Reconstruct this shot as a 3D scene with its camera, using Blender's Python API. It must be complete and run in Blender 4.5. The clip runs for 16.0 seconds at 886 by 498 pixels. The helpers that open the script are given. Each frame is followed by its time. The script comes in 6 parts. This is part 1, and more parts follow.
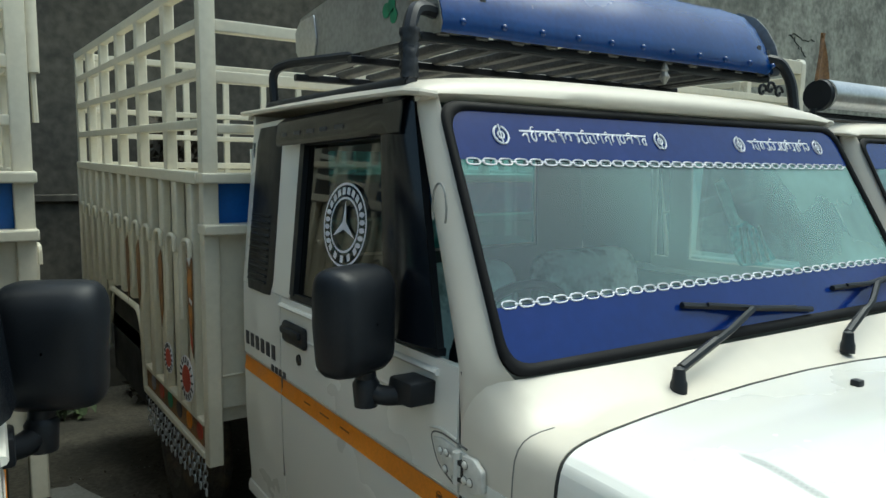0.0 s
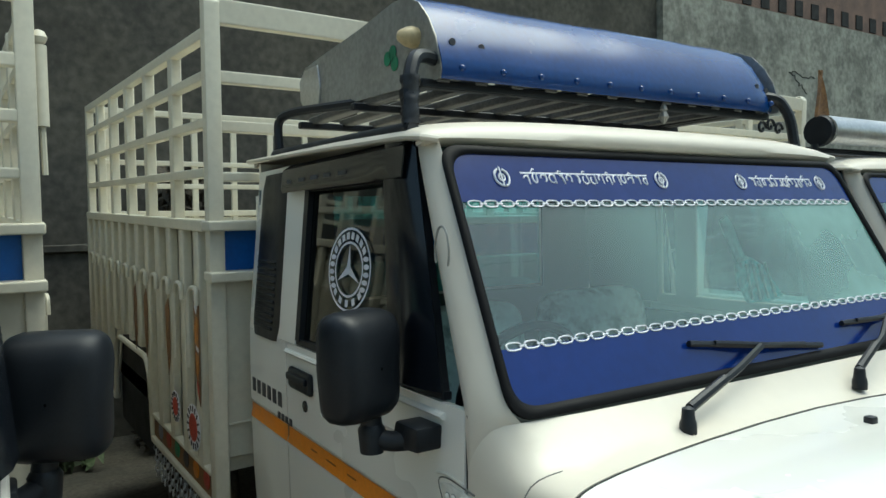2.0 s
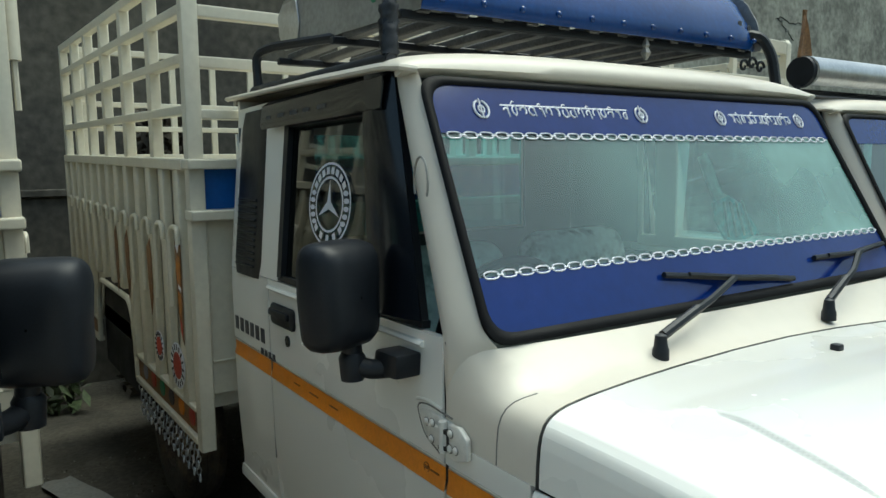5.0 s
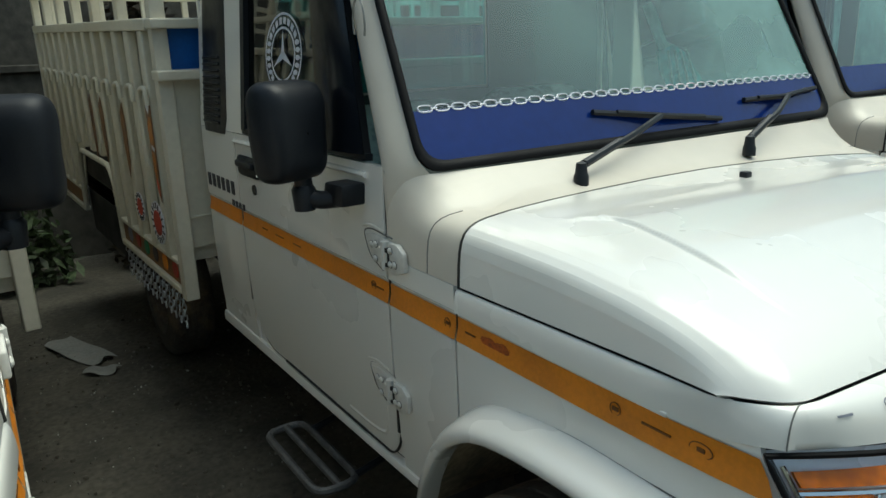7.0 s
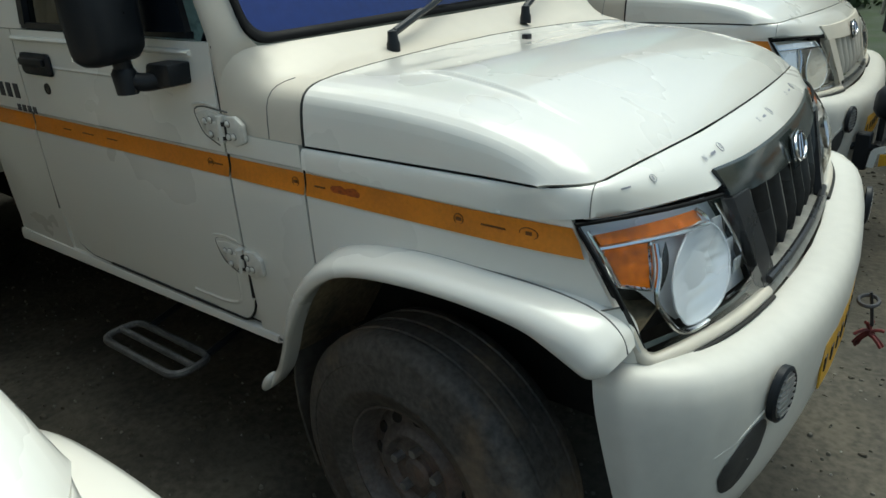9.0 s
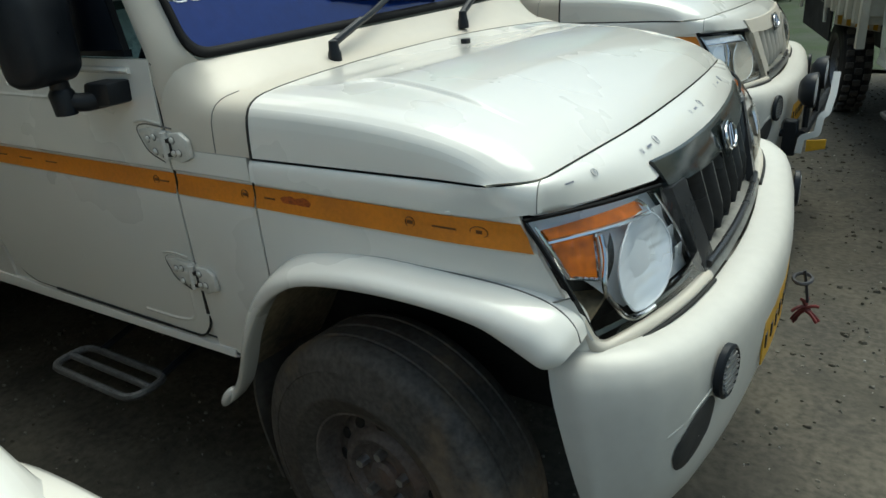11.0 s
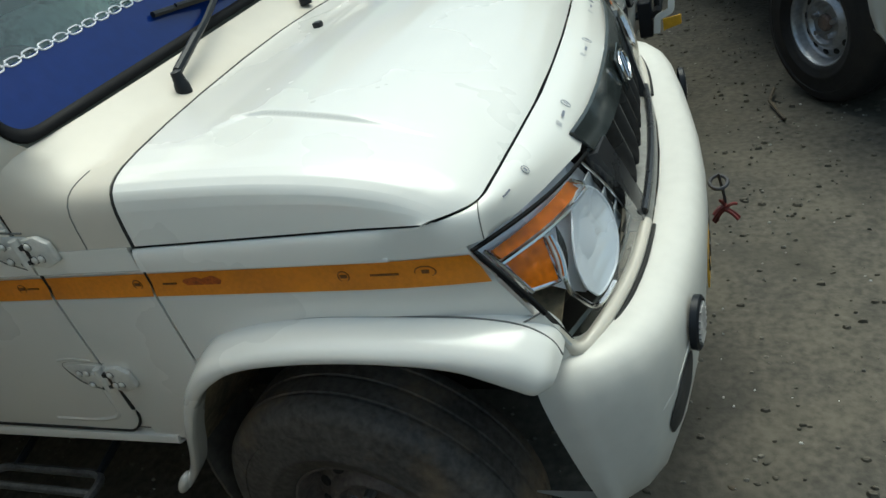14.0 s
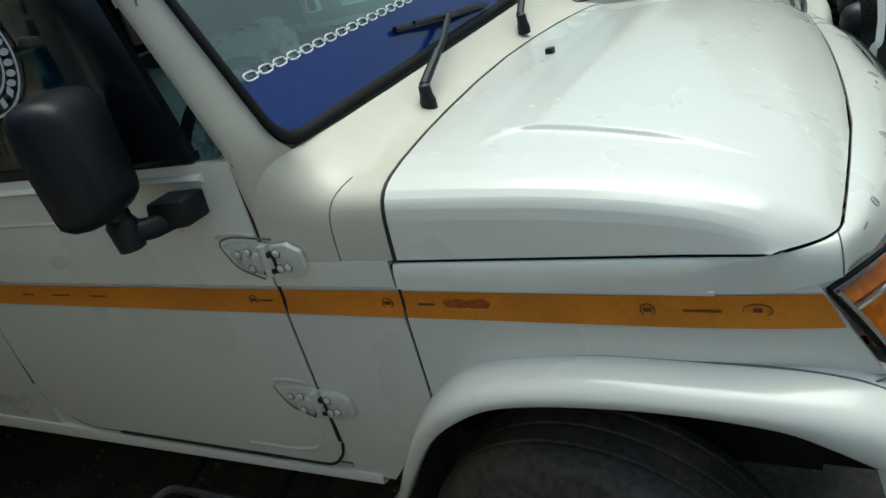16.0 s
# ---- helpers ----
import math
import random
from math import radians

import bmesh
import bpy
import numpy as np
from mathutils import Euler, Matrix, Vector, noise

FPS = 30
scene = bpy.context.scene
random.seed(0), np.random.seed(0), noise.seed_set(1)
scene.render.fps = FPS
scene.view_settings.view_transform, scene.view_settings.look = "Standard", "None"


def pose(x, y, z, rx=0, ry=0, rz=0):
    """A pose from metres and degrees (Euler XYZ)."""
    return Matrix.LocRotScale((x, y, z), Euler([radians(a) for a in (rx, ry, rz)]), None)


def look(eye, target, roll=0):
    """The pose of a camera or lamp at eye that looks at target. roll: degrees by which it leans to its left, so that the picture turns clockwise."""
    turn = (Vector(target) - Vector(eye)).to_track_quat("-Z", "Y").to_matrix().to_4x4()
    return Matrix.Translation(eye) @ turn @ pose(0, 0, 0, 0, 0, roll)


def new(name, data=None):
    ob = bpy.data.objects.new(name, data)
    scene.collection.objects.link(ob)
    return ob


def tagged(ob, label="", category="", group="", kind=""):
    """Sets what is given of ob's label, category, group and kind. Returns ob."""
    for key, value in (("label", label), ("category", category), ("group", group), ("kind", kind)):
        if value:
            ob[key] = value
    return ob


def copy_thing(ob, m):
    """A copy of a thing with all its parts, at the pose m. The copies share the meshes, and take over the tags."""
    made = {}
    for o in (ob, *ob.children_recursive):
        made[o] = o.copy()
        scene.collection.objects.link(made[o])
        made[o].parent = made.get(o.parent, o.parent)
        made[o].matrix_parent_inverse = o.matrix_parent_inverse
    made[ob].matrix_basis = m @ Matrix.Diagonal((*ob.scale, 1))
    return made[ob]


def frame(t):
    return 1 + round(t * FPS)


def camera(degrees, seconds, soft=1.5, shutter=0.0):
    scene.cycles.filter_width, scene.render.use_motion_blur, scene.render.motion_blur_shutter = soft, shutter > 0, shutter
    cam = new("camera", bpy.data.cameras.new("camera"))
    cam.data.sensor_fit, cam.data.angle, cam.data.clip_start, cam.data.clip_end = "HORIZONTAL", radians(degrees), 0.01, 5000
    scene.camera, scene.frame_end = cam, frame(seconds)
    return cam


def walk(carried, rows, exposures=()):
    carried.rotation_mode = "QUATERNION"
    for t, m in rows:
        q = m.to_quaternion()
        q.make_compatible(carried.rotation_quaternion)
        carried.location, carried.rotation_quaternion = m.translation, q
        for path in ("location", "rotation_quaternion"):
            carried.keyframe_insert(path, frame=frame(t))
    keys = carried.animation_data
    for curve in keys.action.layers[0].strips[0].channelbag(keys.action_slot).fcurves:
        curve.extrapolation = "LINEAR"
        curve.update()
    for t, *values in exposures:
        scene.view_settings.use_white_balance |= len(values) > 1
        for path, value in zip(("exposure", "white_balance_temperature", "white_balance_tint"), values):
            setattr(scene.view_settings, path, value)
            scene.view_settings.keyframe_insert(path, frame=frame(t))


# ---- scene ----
cam = camera(63.8, 16.0)
PATH = [
    (0, (0.557, -1.53, 1.678), (-1.123, -0.462, 1.482), -0.0),
    (0.5, (0.565, -1.528, 1.685), (-1.127, -0.467, 1.562), -0.7),
    (1, (0.566, -1.526, 1.681), (-1.134, -0.475, 1.603), -1.0),
    (1.5, (0.566, -1.523, 1.681), (-1.133, -0.47, 1.609), -1.1),
    (2, (0.566, -1.523, 1.679), (-1.132, -0.47, 1.602), -1.2),
    (2.5, (0.569, -1.522, 1.677), (-1.125, -0.462, 1.594), -1.3),
    (3, (0.568, -1.525, 1.677), (-1.123, -0.462, 1.584), -1.2),
    (5.5, (0.596, -1.517, 1.62), (-1.058, -0.42, 1.369), -1.0),
    (6, (0.624, -1.51, 1.599), (-1.009, -0.394, 1.308), -1.3),
    (6.5, (0.693, -1.498, 1.584), (-0.956, -0.45, 1.154), -1.2),
    (7, (0.78, -1.516, 1.558), (-0.831, -0.46, 1.019), -2.1),
    (7.5, (0.809, -1.566, 1.536), (-0.688, -0.404, 0.898), -2.5),
    (8, (0.807, -1.652, 1.51), (-0.562, -0.425, 0.724), -2.9),
    (8.5, (0.83, -1.719, 1.514), (-0.4, -0.363, 0.71), -3.6),
    (9, (0.855, -1.749, 1.507), (-0.294, -0.32, 0.709), -3.0),
    (9.5, (0.872, -1.762, 1.503), (-0.221, -0.29, 0.703), -3.8),
    (12, (0.857, -1.793, 1.545), (-0.173, -0.272, 0.754), -4.9),
    (12.5, (0.844, -1.819, 1.597), (-0.179, -0.297, 0.797), -5.9),
    (13, (0.839, -1.841, 1.638), (-0.186, -0.334, 0.813), -9.4),
    (13.5, (0.806, -1.782, 1.663), (-0.131, -0.295, 0.709), -13.0),
    (14, (0.712, -1.622, 1.649), (-0.024, -0.085, 0.601), -17.1),
    (14.5, (0.6, -1.549, 1.661), (-0.065, 0.043, 0.651), -19.5),
    (15, (0.499, -1.597, 1.654), (-0.042, 0.068, 0.687), -20.7),
    (15.5, (0.421, -1.66, 1.639), (-0.191, -0.009, 0.692), -19.7),
    (16, (0.351, -1.659, 1.619), (-0.585, -0.109, 0.77), -15.3),
]
walk(cam, [(t, look(eye, target, roll)) for t, eye, target, roll in PATH], exposures=[(0.0, -0.06, 5850, -8), (3.0, -0.05, 5850, -8), (5.5, -0.14, 5900, -8), (7.0, -0.36, 5950, -7), (9.0, -0.38, 5980, -6), (12.0, -0.31, 5980, -6), (13.5, -0.27, 5950, -6), (14.5, -0.5, 5900, -7), (15.5, -0.54, 5870, -7), (16.0, -0.48, 5850, -8)])

# ---- light ----
world = bpy.data.worlds.new("sky")
scene.world = world
world.use_nodes = True
wn = world.node_tree.nodes
sky = wn.new("ShaderNodeTexSky")
sky.sky_type, sky.sun_disc = "NISHITA", False
sky.sun_elevation, sky.sun_rotation = radians(72), radians(11)
sky.air_density, sky.dust_density, sky.ozone_density = 1.6, 6.0, 1.0
wn["Background"].inputs["Strength"].default_value = 0.16
world.node_tree.links.new(sky.outputs[0], wn["Background"].inputs["Color"])
sun = new("sun", bpy.data.lights.new("sun", "SUN"))
sun.data.energy, sun.data.angle, sun.data.color = 2.75, radians(50), (1.0, 0.95, 0.88)
sun.matrix_world = look((0.5, 2.6, 8), (0, 0, 0))


# ---- materials ----
def material(name, colour, rough=0.5, metal=0.0, coat=0.0, vary=0.12, scale=6.0, fine=60.0, bump=0.0, dirt=None, dirt_amount=0.5, island=0.0, spec=0.5):
    """Principled surface with variation at two scales, optional dirt colour and fine relief."""
    m = bpy.data.materials.new(name)
    m.use_nodes = True
    n, l = m.node_tree.nodes, m.node_tree.links
    b = n["Principled BSDF"]
    b.inputs["Metallic"].default_value = metal
    b.inputs["Coat Weight"].default_value = coat
    b.inputs["Coat Roughness"].default_value = 0.04
    b.inputs["Coat IOR"].default_value = 1.5 + 0.35 * (coat >= 0.9)
    b.inputs["Specular IOR Level"].default_value = spec
    co = n.new("ShaderNodeTexCoord")
    big, small = n.new("ShaderNodeTexNoise"), n.new("ShaderNodeTexNoise")
    big.inputs["Scale"].default_value, big.inputs["Detail"].default_value = scale, 5
    small.inputs["Scale"].default_value, small.inputs["Detail"].default_value = fine, 4
    for t in (big, small):
        l.new(co.outputs["Object"], t.inputs["Vector"])
    add = n.new("ShaderNodeMath")
    add.operation = "ADD"
    l.new(big.outputs["Fac"], add.inputs[0])
    l.new(small.outputs["Fac"], add.inputs[1])
    ramp = n.new("ShaderNodeMapRange")
    ramp.interpolation_type = "SMOOTHSTEP"
    ramp.inputs["From Min"].default_value, ramp.inputs["From Max"].default_value = 0.55, 1.45
    ramp.inputs["To Min"].default_value, ramp.inputs["To Max"].default_value = 1 - 1.4 * vary, 1 + 1.4 * vary
    l.new(add.outputs[0], ramp.inputs["Value"])
    mul = n.new("ShaderNodeMix")
    mul.data_type, mul.blend_type = "RGBA", "MULTIPLY"
    mul.inputs["Factor"].default_value = 1.0
    mul.inputs["A"].default_value = (*colour, 1)
    l.new(ramp.outputs["Result"], mul.inputs["B"])
    out = mul.outputs["Result"]
    if dirt:
        mask = n.new("ShaderNodeMapRange")
        mask.inputs["From Min"].default_value, mask.inputs["From Max"].default_value = 0.5, 0.72
        mask.inputs["To Max"].default_value = dirt_amount
        d = n.new("ShaderNodeTexNoise")
        d.inputs["Scale"].default_value, d.inputs["Detail"].default_value = scale * 0.7, 8
        d.inputs["Roughness"].default_value = 0.65
        l.new(co.outputs["Object"], d.inputs["Vector"])
        l.new(d.outputs["Fac"], mask.inputs["Value"])
        mx = n.new("ShaderNodeMix")
        mx.data_type = "RGBA"
        l.new(mask.outputs["Result"], mx.inputs["Factor"])
        l.new(out, mx.inputs["A"])
        mx.inputs["B"].default_value = (*dirt, 1)
        out = mx.outputs["Result"]
    if island:
        g, hv = n.new("ShaderNodeNewGeometry"), n.new("ShaderNodeHueSaturation")
        mr = n.new("ShaderNodeMapRange")
        mr.inputs["To Min"].default_value, mr.inputs["To Max"].default_value = 1 - island, 1 + island
        l.new(g.outputs["Random Per Island"], mr.inputs["Value"])
        l.new(mr.outputs["Result"], hv.inputs["Value"])
        l.new(out, hv.inputs["Color"])
        out = hv.outputs["Color"]
    l.new(out, b.inputs["Base Color"])
    rr = n.new("ShaderNodeMapRange")
    rr.inputs["From Min"].default_value, rr.inputs["From Max"].default_value = 0.35, 0.65
    rr.inputs["To Min"].default_value, rr.inputs["To Max"].default_value = max(0.02, rough * 0.85), min(1, rough * 1.15)
    l.new(big.outputs["Fac"], rr.inputs["Value"])
    l.new(rr.outputs["Result"], b.inputs["Roughness"])
    if bump:
        bp = n.new("ShaderNodeBump")
        bp.inputs["Strength"].default_value, bp.inputs["Distance"].default_value = min(1.0, bump * 20), max(0.002, bump)
        l.new(small.outputs["Fac"], bp.inputs["Height"])
        l.new(bp.outputs["Normal"], b.inputs["Normal"])
    return m


def pane(name, tint, gloss_tint=(1, 1, 1), dust_glare=0.0, ior=1.55):
    """Thin glass: see-through tint with Fresnel gloss, and a dusty pale film that also paints in sky glare."""
    m = bpy.data.materials.new(name)
    m.use_nodes = True
    n, l = m.node_tree.nodes, m.node_tree.links
    n.remove(n["Principled BSDF"])
    tr, gl, fr, mx = n.new("ShaderNodeBsdfTransparent"), n.new("ShaderNodeBsdfGlossy"), n.new("ShaderNodeFresnel"), n.new("ShaderNodeMixShader")
    tr.inputs["Color"].default_value = (*tint, 1)
    gl.inputs["Color"].default_value = (*gloss_tint, 1)
    gl.inputs["Roughness"].default_value = 0.03
    fr.inputs["IOR"].default_value = ior
    l.new(fr.outputs[0], mx.inputs[0])
    l.new(tr.outputs[0], mx.inputs[1])
    l.new(gl.outputs[0], mx.inputs[2])
    out = mx.outputs[0]
    if dust_glare:
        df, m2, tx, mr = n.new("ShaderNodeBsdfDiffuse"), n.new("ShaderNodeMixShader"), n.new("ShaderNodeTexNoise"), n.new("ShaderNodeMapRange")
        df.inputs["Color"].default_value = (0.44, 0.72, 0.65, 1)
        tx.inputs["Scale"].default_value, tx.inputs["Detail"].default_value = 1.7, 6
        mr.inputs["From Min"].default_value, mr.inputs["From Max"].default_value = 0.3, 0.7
        mr.inputs["To Min"].default_value, mr.inputs["To Max"].default_value = dust_glare * 0.4, dust_glare * 1.6
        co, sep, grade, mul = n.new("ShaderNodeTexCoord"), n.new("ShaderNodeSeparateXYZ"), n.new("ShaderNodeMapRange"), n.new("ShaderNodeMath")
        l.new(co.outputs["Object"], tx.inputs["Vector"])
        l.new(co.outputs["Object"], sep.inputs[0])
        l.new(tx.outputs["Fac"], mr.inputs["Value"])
        # painted sky glare: the pale film thickens towards the passenger's half
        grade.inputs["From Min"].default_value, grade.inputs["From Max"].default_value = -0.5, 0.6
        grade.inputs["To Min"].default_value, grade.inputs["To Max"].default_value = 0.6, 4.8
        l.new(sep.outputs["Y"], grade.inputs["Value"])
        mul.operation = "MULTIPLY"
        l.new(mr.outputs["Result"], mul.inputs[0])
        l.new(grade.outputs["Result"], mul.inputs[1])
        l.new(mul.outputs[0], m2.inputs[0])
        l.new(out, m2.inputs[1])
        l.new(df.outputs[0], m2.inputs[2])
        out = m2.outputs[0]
    l.new(out, n["Material Output"].inputs["Surface"])
    return m


PAINT = material("white_paint", (0.765, 0.75, 0.69), 0.3, coat=0.8, vary=0.004, scale=1.2, fine=9)
HINGEPAINT = material("brushed_on_white_paint", (0.60, 0.585, 0.53), 0.5, vary=0.08, scale=20, fine=90, dirt=(0.34, 0.31, 0.25), dirt_amount=0.4)
BUMPERWHITE = material("dull_white_bumper_plastic", (0.60, 0.585, 0.53), 0.42, coat=0.15, vary=0.03, scale=4, fine=30)
CREAM = material("cream_body_paint", (0.63, 0.595, 0.48), 0.42, coat=0.15, vary=0.05, scale=3, fine=40, bump=0.0006, dirt=(0.42, 0.36, 0.25), dirt_amount=0.3)
PILLAR = material("aged_white_paint", (0.60, 0.553, 0.465), 0.42, coat=0.12, vary=0.02, scale=2, fine=20, dirt=(0.55, 0.49, 0.38), dirt_amount=0.12)
BLACK = material("black_plastic", (0.006, 0.008, 0.0115), 0.45, vary=0.25, scale=12, fine=200, bump=0.0005, dirt=(0.016, 0.019, 0.024), dirt_amount=0.35, spec=0.35)
VISORBLACK = material("smoked_visor", (0.004, 0.0055, 0.0085), 0.2, vary=0.15, scale=6, fine=80, dirt=(0.012, 0.015, 0.02), dirt_amount=0.3)
RUBBER = material("rubber_seal", (0.004, 0.004, 0.0045), 0.55, vary=0.2, fine=90, bump=0.0004, spec=0.12)
MIRRORBLACK = material("mirror_housing_black", (0.007, 0.009, 0.0125), 0.48, vary=0.2, scale=9, fine=260, bump=0.0009, dirt=(0.02, 0.024, 0.03), dirt_amount=0.3, spec=0.3)
FLAP = material("dusty_rubber_sheet", (0.11, 0.10, 0.085), 0.8, vary=0.25, scale=5, fine=40, dirt=(0.06, 0.05, 0.038), dirt_amount=0.6)
NEWTYRE = material("black_tyre", (0.014, 0.014, 0.015), 0.6, vary=0.25, scale=6, fine=60, bump=0.002, dirt=(0.04, 0.035, 0.028), dirt_amount=0.5)
TYRE = material("dusty_tyre", (0.088, 0.079, 0.069), 0.7, vary=0.4, scale=6, fine=70, bump=0.002, dirt=(0.27, 0.195, 0.12), dirt_amount=0.85)
RUST = material("rusty_steel_rim", (0.14, 0.12, 0.108), 0.6, metal=0.2, vary=0.3, scale=10, fine=90, bump=0.0015, dirt=(0.26, 0.14, 0.08), dirt_amount=0.6)
SILVER = material("silver_rim", (0.42, 0.43, 0.45), 0.38, metal=0.7, vary=0.15, scale=9, fine=70, dirt=(0.2, 0.17, 0.13), dirt_amount=0.5)
STEEL = material("galvanised_steel", (0.5, 0.51, 0.52), 0.33, metal=0.9, vary=0.12, scale=8, fine=70)
CHROME = material("chrome", (0.75, 0.76, 0.78), 0.09, metal=1.0, vary=0.04)
BLUE = material("blue_sheet_metal", (0.003, 0.036, 0.165), 0.24, spec=0.5, vary=0.15, scale=4, fine=60)
PANELBLUE = material("bright_blue_paint", (0.012, 0.11, 0.42), 0.45, vary=0.08, scale=5, dirt=(0.06, 0.15, 0.3), dirt_amount=0.3)
FILM = material("blue_window_film", (0.005, 0.02, 0.125), 0.12, spec=0.4, vary=0.08, scale=5, fine=40, dirt=(0.03, 0.045, 0.24), dirt_amount=0.4)
ORANGE = material("orange_reflective_tape", (0.62, 0.2, 0.002), 0.45, vary=0.1, scale=10, fine=120, dirt=(0.42, 0.13, 0.004), dirt_amount=0.5)
WHITEINK = material("white_print", (0.66, 0.67, 0.72), 0.45, vary=0.05)
GREYINK = material("grey_print", (0.2, 0.21, 0.25), 0.5, vary=0.1)
DARKINK = material("dark_print", (0.03, 0.03, 0.035), 0.5, vary=0.15)
REDINK = material("red_print", (0.38, 0.04, 0.02), 0.5, vary=0.2, fine=150)
PICTURE = material("ochre_sign_paint", (0.42, 0.17, 0.03), 0.55, vary=0.3, scale=30, fine=120, dirt=(0.2, 0.08, 0.03), dirt_amount=0.6)
BROWNINK = material("brown_sign_paint", (0.2, 0.1, 0.035), 0.55, vary=0.35, scale=25, fine=150, dirt=(0.04, 0.03, 0.02), dirt_amount=0.8)
GREENINK = material("green_sign_paint", (0.02, 0.2, 0.09), 0.5, vary=0.2)
YELLOW = material("yellow_plate", (0.62, 0.34, 0.02), 0.4, vary=0.1, scale=14, dirt=(0.25, 0.15, 0.04), dirt_amount=0.4)
AMBER = material("amber_plastic", (0.56, 0.14, 0.001), 0.25, spec=0.3, vary=0.3, scale=22, fine=90, bump=0.002)
REFLECTOR = material("lamp_reflector", (0.81, 0.835, 0.87), 0.28, metal=0.25, vary=0.015, scale=4)
SEAM = material("shadowed_joint", (0.16, 0.155, 0.14), 0.7, vary=0.15)
LAMPDARK = material("lamp_bezel", (0.03, 0.03, 0.03), 0.25, vary=0.2)
DARK = material("underbody_dark", (0.012, 0.012, 0.011), 0.8, vary=0.3, dirt=(0.04, 0.034, 0.026), dirt_amount=0.5)
LINER = material("dusty_arch_liner", (0.24, 0.19, 0.115), 0.85, vary=0.35, scale=9, fine=60, bump=0.003, dirt=(0.03, 0.026, 0.02), dirt_amount=0.7)
CLOTH = material("patterned_seat_cloth", (0.85, 0.87, 0.82), 0.9, vary=0.1, scale=14, fine=30, bump=0.003, dirt=(0.06, 0.10, 0.08), dirt_amount=1.0)
TRIM = material("grey_cabin_trim", (0.115, 0.135, 0.13), 0.8, vary=0.06, scale=3, fine=7)
TEAL = material("teal_decoration", (0.08, 0.42, 0.38), 0.6, vary=0.3, scale=30)
GLASS = pane("windscreen_glass", (0.76, 0.99, 0.95), dust_glare=0.085, ior=1.9)
REARGLASS = pane("rear_glass", (0.5, 0.88, 0.95))
SIDEGLASS = pane("tinted_side_glass", (0.2, 0.25, 0.26))
LENS = pane("lamp_lens", (0.97, 0.98, 0.98), ior=1.25)
GREYMETAL = material("weathered_sheet_metal", (0.3, 0.295, 0.27), 0.45, metal=0.45, vary=0.18, scale=5, fine=60, dirt=(0.14, 0.13, 0.11), dirt_amount=0.5)
GRILLE = material("grille_plastic", (0.022, 0.023, 0.025), 0.28, vary=0.2, scale=9, spec=0.5, dirt=(0.02, 0.019, 0.017), dirt_amount=0.4)
VENTBLACK = material("dusty_black_plastic", (0.03, 0.03, 0.03), 0.7, vary=0.2, scale=14, fine=200, bump=0.001, dirt=(0.06, 0.057, 0.05), dirt_amount=0.4)
BAND = material("smoked_band", (0.028, 0.034, 0.033), 0.13, spec=0.5, vary=0.2, scale=6)
WORN = material("worn_dark_steel", (0.1, 0.1, 0.098), 0.5, metal=0.3, vary=0.3, scale=18, fine=120, dirt=(0.03, 0.03, 0.03), dirt_amount=0.7)
SMUDGE = material("smudged_red_print", (0.36, 0.075, 0.006), 0.5, vary=0.3, scale=60, fine=200)
TAPEINK = material("brown_tape_print", (0.14, 0.05, 0.006), 0.5, vary=0.2)
BEIGE = material("beige_plastic", (0.5, 0.4, 0.22), 0.5, vary=0.15, scale=20)
TAPE = material("black_wrapping", (0.012, 0.012, 0.014), 0.5, vary=0.4, fine=120, bump=0.003)


# ---- mesh helpers ----
def part(name, bm, mat, parent=None, label="", sharp=38):
    """Links a bmesh as one mesh object under a thing or a part."""
    bmesh.ops.recalc_face_normals(bm, faces=bm.faces)
    me = bpy.data.meshes.new(name)
    bm.to_mesh(me)
    bm.free()
    me.materials.append(mat)
    me.shade_smooth()
    me.set_sharp_from_angle(angle=radians(sharp))
    ob = new(name, me)
    if parent:
        ob.parent = parent
    if label:
        ob["label"] = label
    return ob


def box(x0, x1, y0, y1, z0, z1, r=0.0, seg=2, bm=None):
    own = bmesh.new()
    bmesh.ops.create_cube(own, size=1.0, matrix=Matrix.Translation(((x0 + x1) / 2, (y0 + y1) / 2, (z0 + z1) / 2)) @ Matrix.Diagonal((abs(x1 - x0), abs(y1 - y0), abs(z1 - z0), 1)))
    if r:
        bmesh.ops.bevel(own, geom=own.edges[:], offset=r, segments=seg, affect="EDGES", profile=0.5)
    return merge(bm, own)


def merge(bm, own):
    if bm is None:
        return own
    me = bpy.data.meshes.new("tmp")
    own.to_mesh(me)
    own.free()
    bm.from_mesh(me)
    bpy.data.meshes.remove(me)
    return bm


def prism(pts, axis, a, b, r=0.0, seg=2, bm=None):
    """A polygon given in the two other axes, drawn out along one axis from a to b."""
    own = bmesh.new()

    def place(p, v):
        return {"x": (v, p[0], p[1]), "y": (p[0], v, p[1]), "z": (p[0], p[1], v)}[axis]

    lo = [own.verts.new(place(p, a)) for p in pts]
    hi = [own.verts.new(place(p, b)) for p in pts]
    own.faces.new(lo), own.faces.new(hi[::-1])
    for i in range(len(pts)):
        own.faces.new((lo[i], lo[i - 1], hi[i - 1], hi[i]))
    bmesh.ops.recalc_face_normals(own, faces=own.faces)
    if r:
        bmesh.ops.bevel(own, geom=own.edges[:], offset=r, segments=seg, affect="EDGES", profile=0.5)
    return merge(bm, own)


